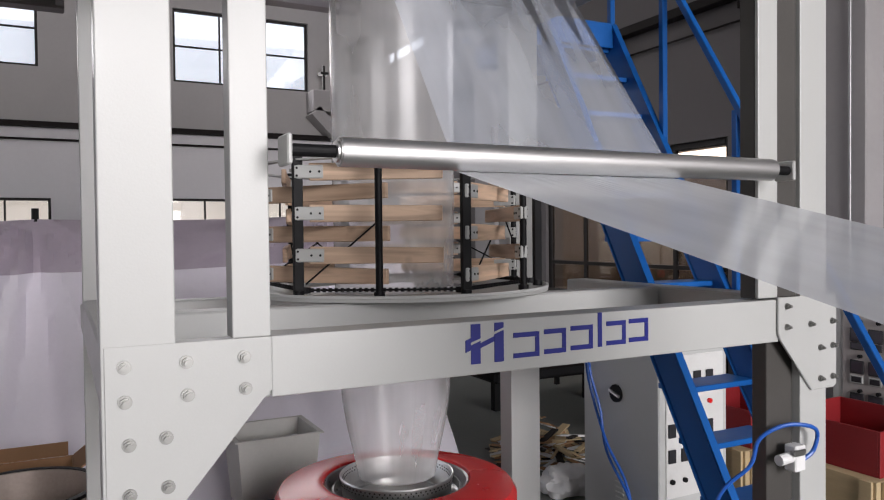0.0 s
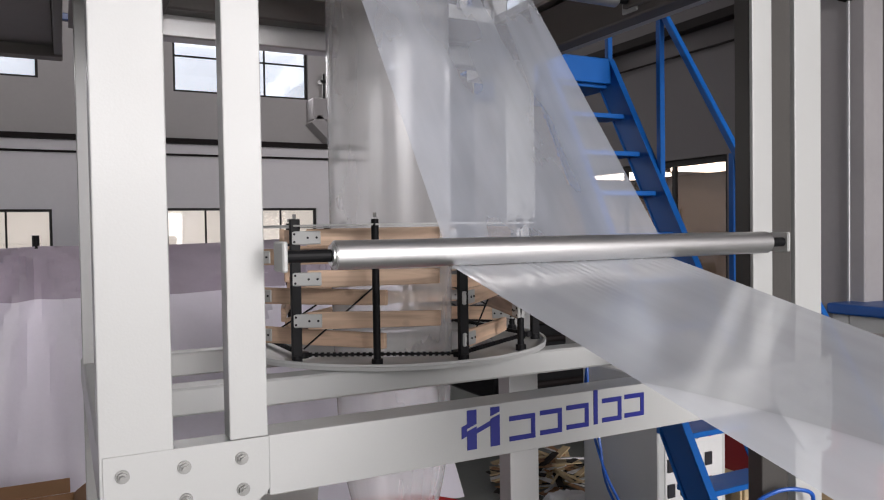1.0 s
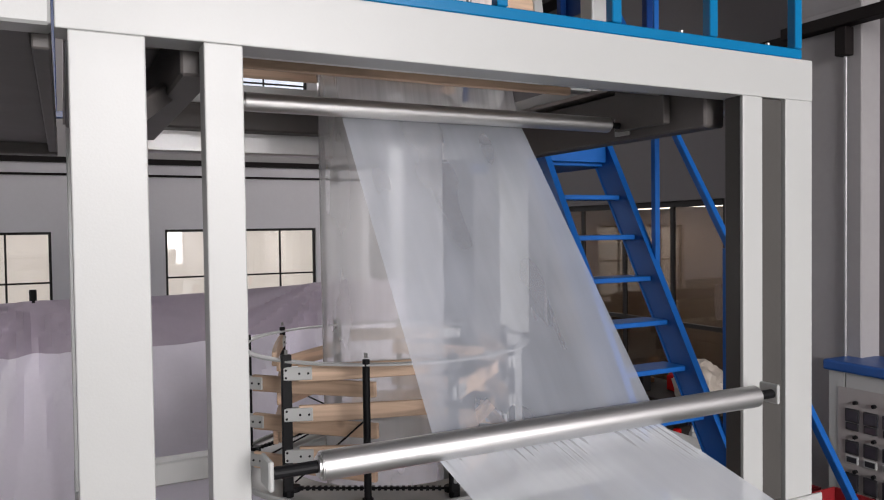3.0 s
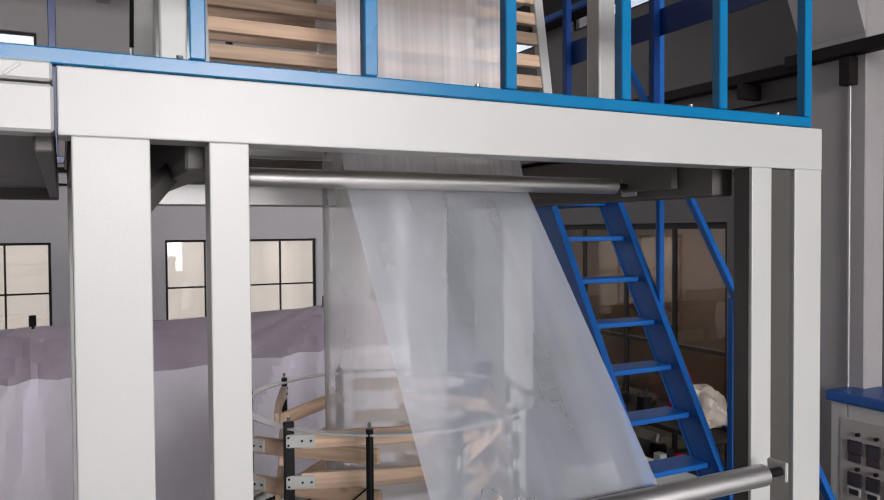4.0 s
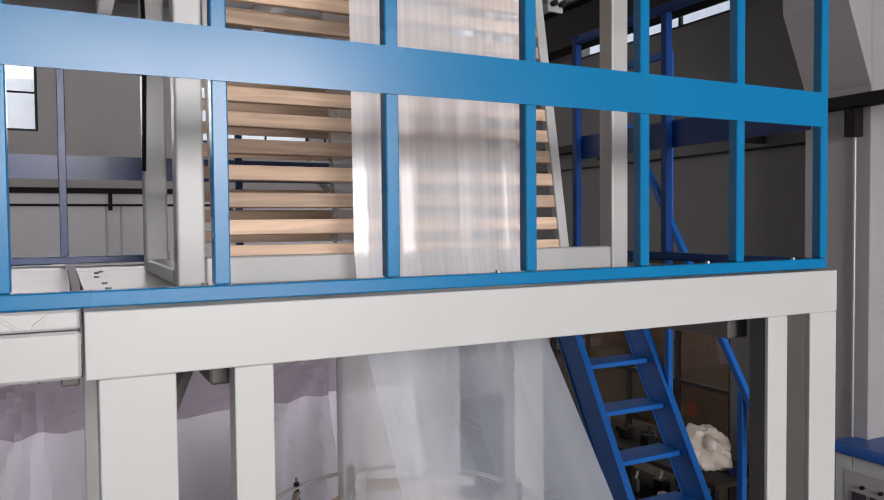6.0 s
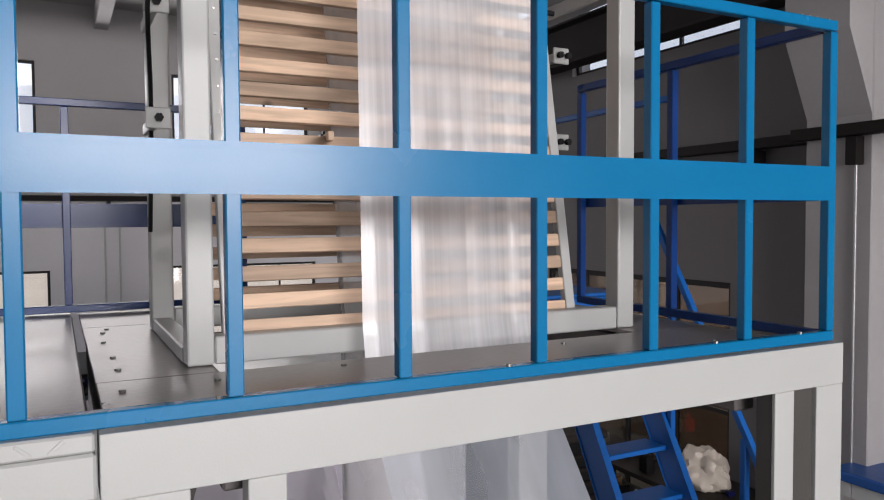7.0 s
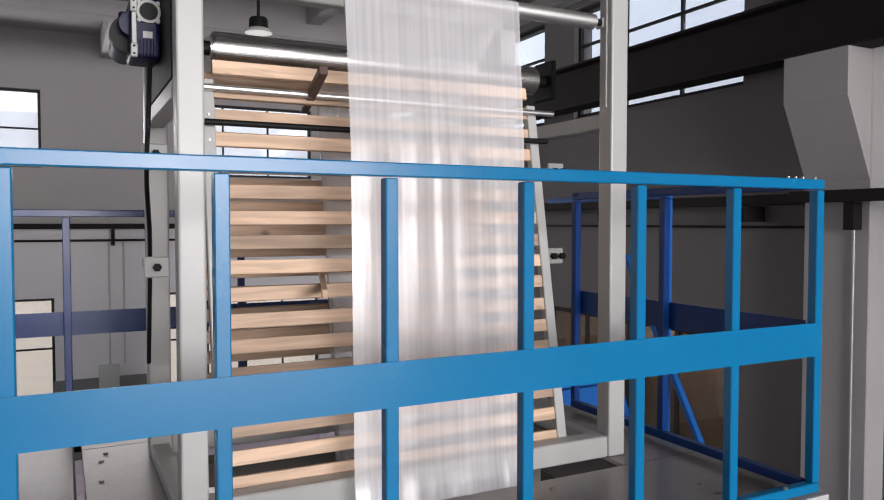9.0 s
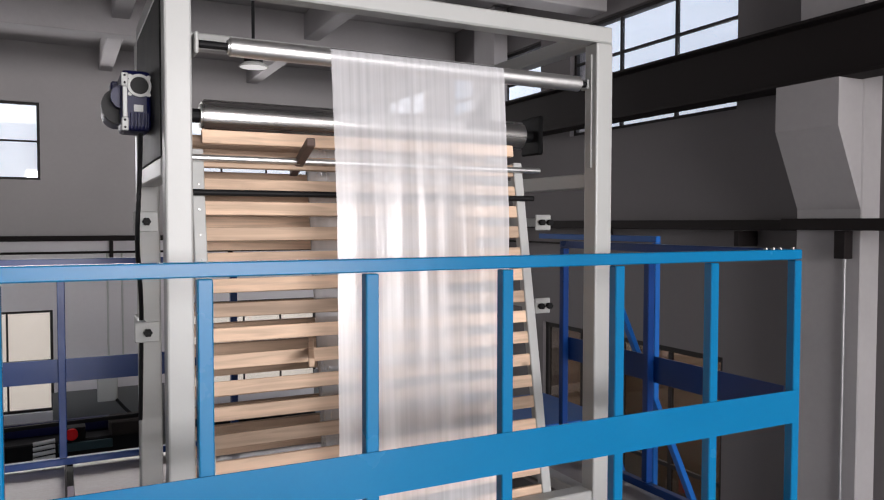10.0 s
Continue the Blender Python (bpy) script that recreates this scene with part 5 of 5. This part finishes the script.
    # dark machine under covers beyond
    dm = thing("dark_machine", (4.6, 7.2, 0), "dark machine with hanging covers in the back of the hall", "machine")
    part("body", box(3.95, 5.3, 6.6, 7.8, 0.3, 1.1, 0.03), BLACK, dm)
    part("cover", box(3.9, 5.35, 6.5, 7.85, 1.102, 1.2, 0.03), JUNK, dm)
    for x in (4.0, 5.2):
        part("leg", box(x, x + 0.08, 6.7, 6.78, 0, 0.299, 0.003), BLACK, dm)
    for k in range(4):
        part("roller", rod((3.96, 6.57, 0.45 + 0.16 * k), (5.28, 6.57, 0.45 + 0.16 * k), 0.035, 14), CRANE, dm, smooth=True)
    # machines along the far wall
    fb = thing("work_machine", (0.3, 13.6, 0), "dark bench machine with a red button along the far wall", "machine")
    part("bed", box(-3.4, 1.1, 13.25, 14.2, 0.35, 0.78, 0.02), BLACK, fb)
    part("back_panel", box(-3.4, 0.95, 13.7, 13.8, 0.782, 1.0, 0.01), NAVY, fb)
    part("arm", bar((-3.4, 13.3, 1.0), (1.35, 13.3, 1.07), 0.06, 0.06), BLACK, fb)
    part("head", box(0.65, 1.2, 13.15, 13.7, 0.782, 1.03, 0.03), JUNK, fb)
    part("button", rod((0.1, 13.24, 0.88), (0.1, 13.16, 0.88), 0.09, 16), RED, fb, "red stop button")
    part("button_box", box(-0.02, 0.3, 13.245, 13.5, 0.782, 0.97, 0.01), BLACK, fb)
    part("tray", box(-0.1, 0.7, 13.2, 13.249, 0.6, 0.74, 0.01), mat("dark_teal_paint", (0.02, 0.05, 0.06), 0.5), fb)
    for x in (-3.3, -1.5, 1.0):
        part("leg", box(x - 0.05, x + 0.05, 13.3, 13.4, 0, 0.349, 0.004), BLACK, fb)
    for k in range(4):
        part("roll", rod((-0.45, 13.21, 0.53 + 0.085 * k), (-0.14, 13.21, 0.56 + 0.085 * k), 0.033, 12), SACK, fb, smooth=True)
    sb = thing("storage_bench", (3.0, 13.3, 0), "dark low bench with white packages by the far window", "bench")
    part("top", box(1.9, 4.3, 13.0, 13.8, 0.5, 0.56, 0.005), JUNK, sb)
    for x in (2.0, 4.2):
        part("leg", box(x - 0.04, x + 0.04, 13.3, 13.4, 0, 0.499, 0.004), BLACK, sb)
    part("back_board", box(1.9, 4.3, 13.75, 13.79, 0.562, 0.84, 0.005), BLACK, sb)
    for x0, x1 in ((1.95, 2.5), (2.6, 3.7)):
        single("white_package", box(x0, x1, 13.1, 13.5, 0.561, 0.68, 0.03, None, 2), SACK, "flat white plastic package on a dark bench", "package", group="white packages")
    # under-platform bits: wood slat and thin roller seen from below
    ub = thing("slot_guide", (1.1, 2.0, 3.0), "steel edge bar and pine slat at the film slot", "guide bar")
    part("edge_bar", box(0.4, 1.9, 1.93, 1.97, 3.03, 3.05, 0.003), CHROME, ub)
    part("slat", box(0.45, 1.6, 2.075, 2.1, 3.03, 3.075, 0.002), WOODX, ub)
    part("tie", box(1.895, 1.925, 1.94, 2.2, 2.93, 3.09, 0.003), UNDER, ub)
    bb = thing("bearing_block", (1.91, 2.78, 4.6), "black bearing block at the nip roller end", "bearing")
    part("block", box(1.885, 1.909, 2.71, 2.86, 4.58, 4.75, 0.008), BLACK, bb)


def build_lamp():
    l = thing("high_bay_lamp", (1.25, 5.4, 5.35), "round high bay lamp on a rod from the ceiling", "lamp")
    part("housing", lathe([(0.001, 5.5), (0.055, 5.5), (0.065, 5.485), (0.068, 5.425), (0.001, 5.424)], (1.25, 5.4), 28), RUBBER, l, "black housing", smooth=True)
    part("shade", lathe([(0.05, 5.4235), (0.07, 5.4235), (0.1, 5.4), (0.104, 5.39), (0.098, 5.39), (0.05, 5.41)], (1.25, 5.4), 32), GREY, l, smooth=True)
    part("diffuser", rod((1.25, 5.4, 5.391), (1.25, 5.4, 5.4), 0.094, 28), mat("lamp_glass", (0.85, 0.85, 0.82), 0.3, var=0, bump=0, emit=0.55), l, "pale lit glass")
    part("rod", rod((1.25, 5.4, 5.5), (1.25, 5.4, TOP - 0.001), 0.012, 8), BLACK, l)


build_lamp()
build_panel_cabinet()
build_grey_cabinet()
build_floor_things()


# ---- moving parts ----
def motions():
    speed = 0.16
    for body, r, s in ROLLERS:
        m0 = body.matrix_local.copy()
        rate = math.degrees(speed / r) * s
        step = min(0.5, 75 / abs(rate))
        n = int(10.0 / step) + 1
        ts = [10.0 * k / n for k in range(n + 1)]
        walk(body, [(t, m0 @ pose(0, 0, 0, rate * t)) for t in ts])


motions()
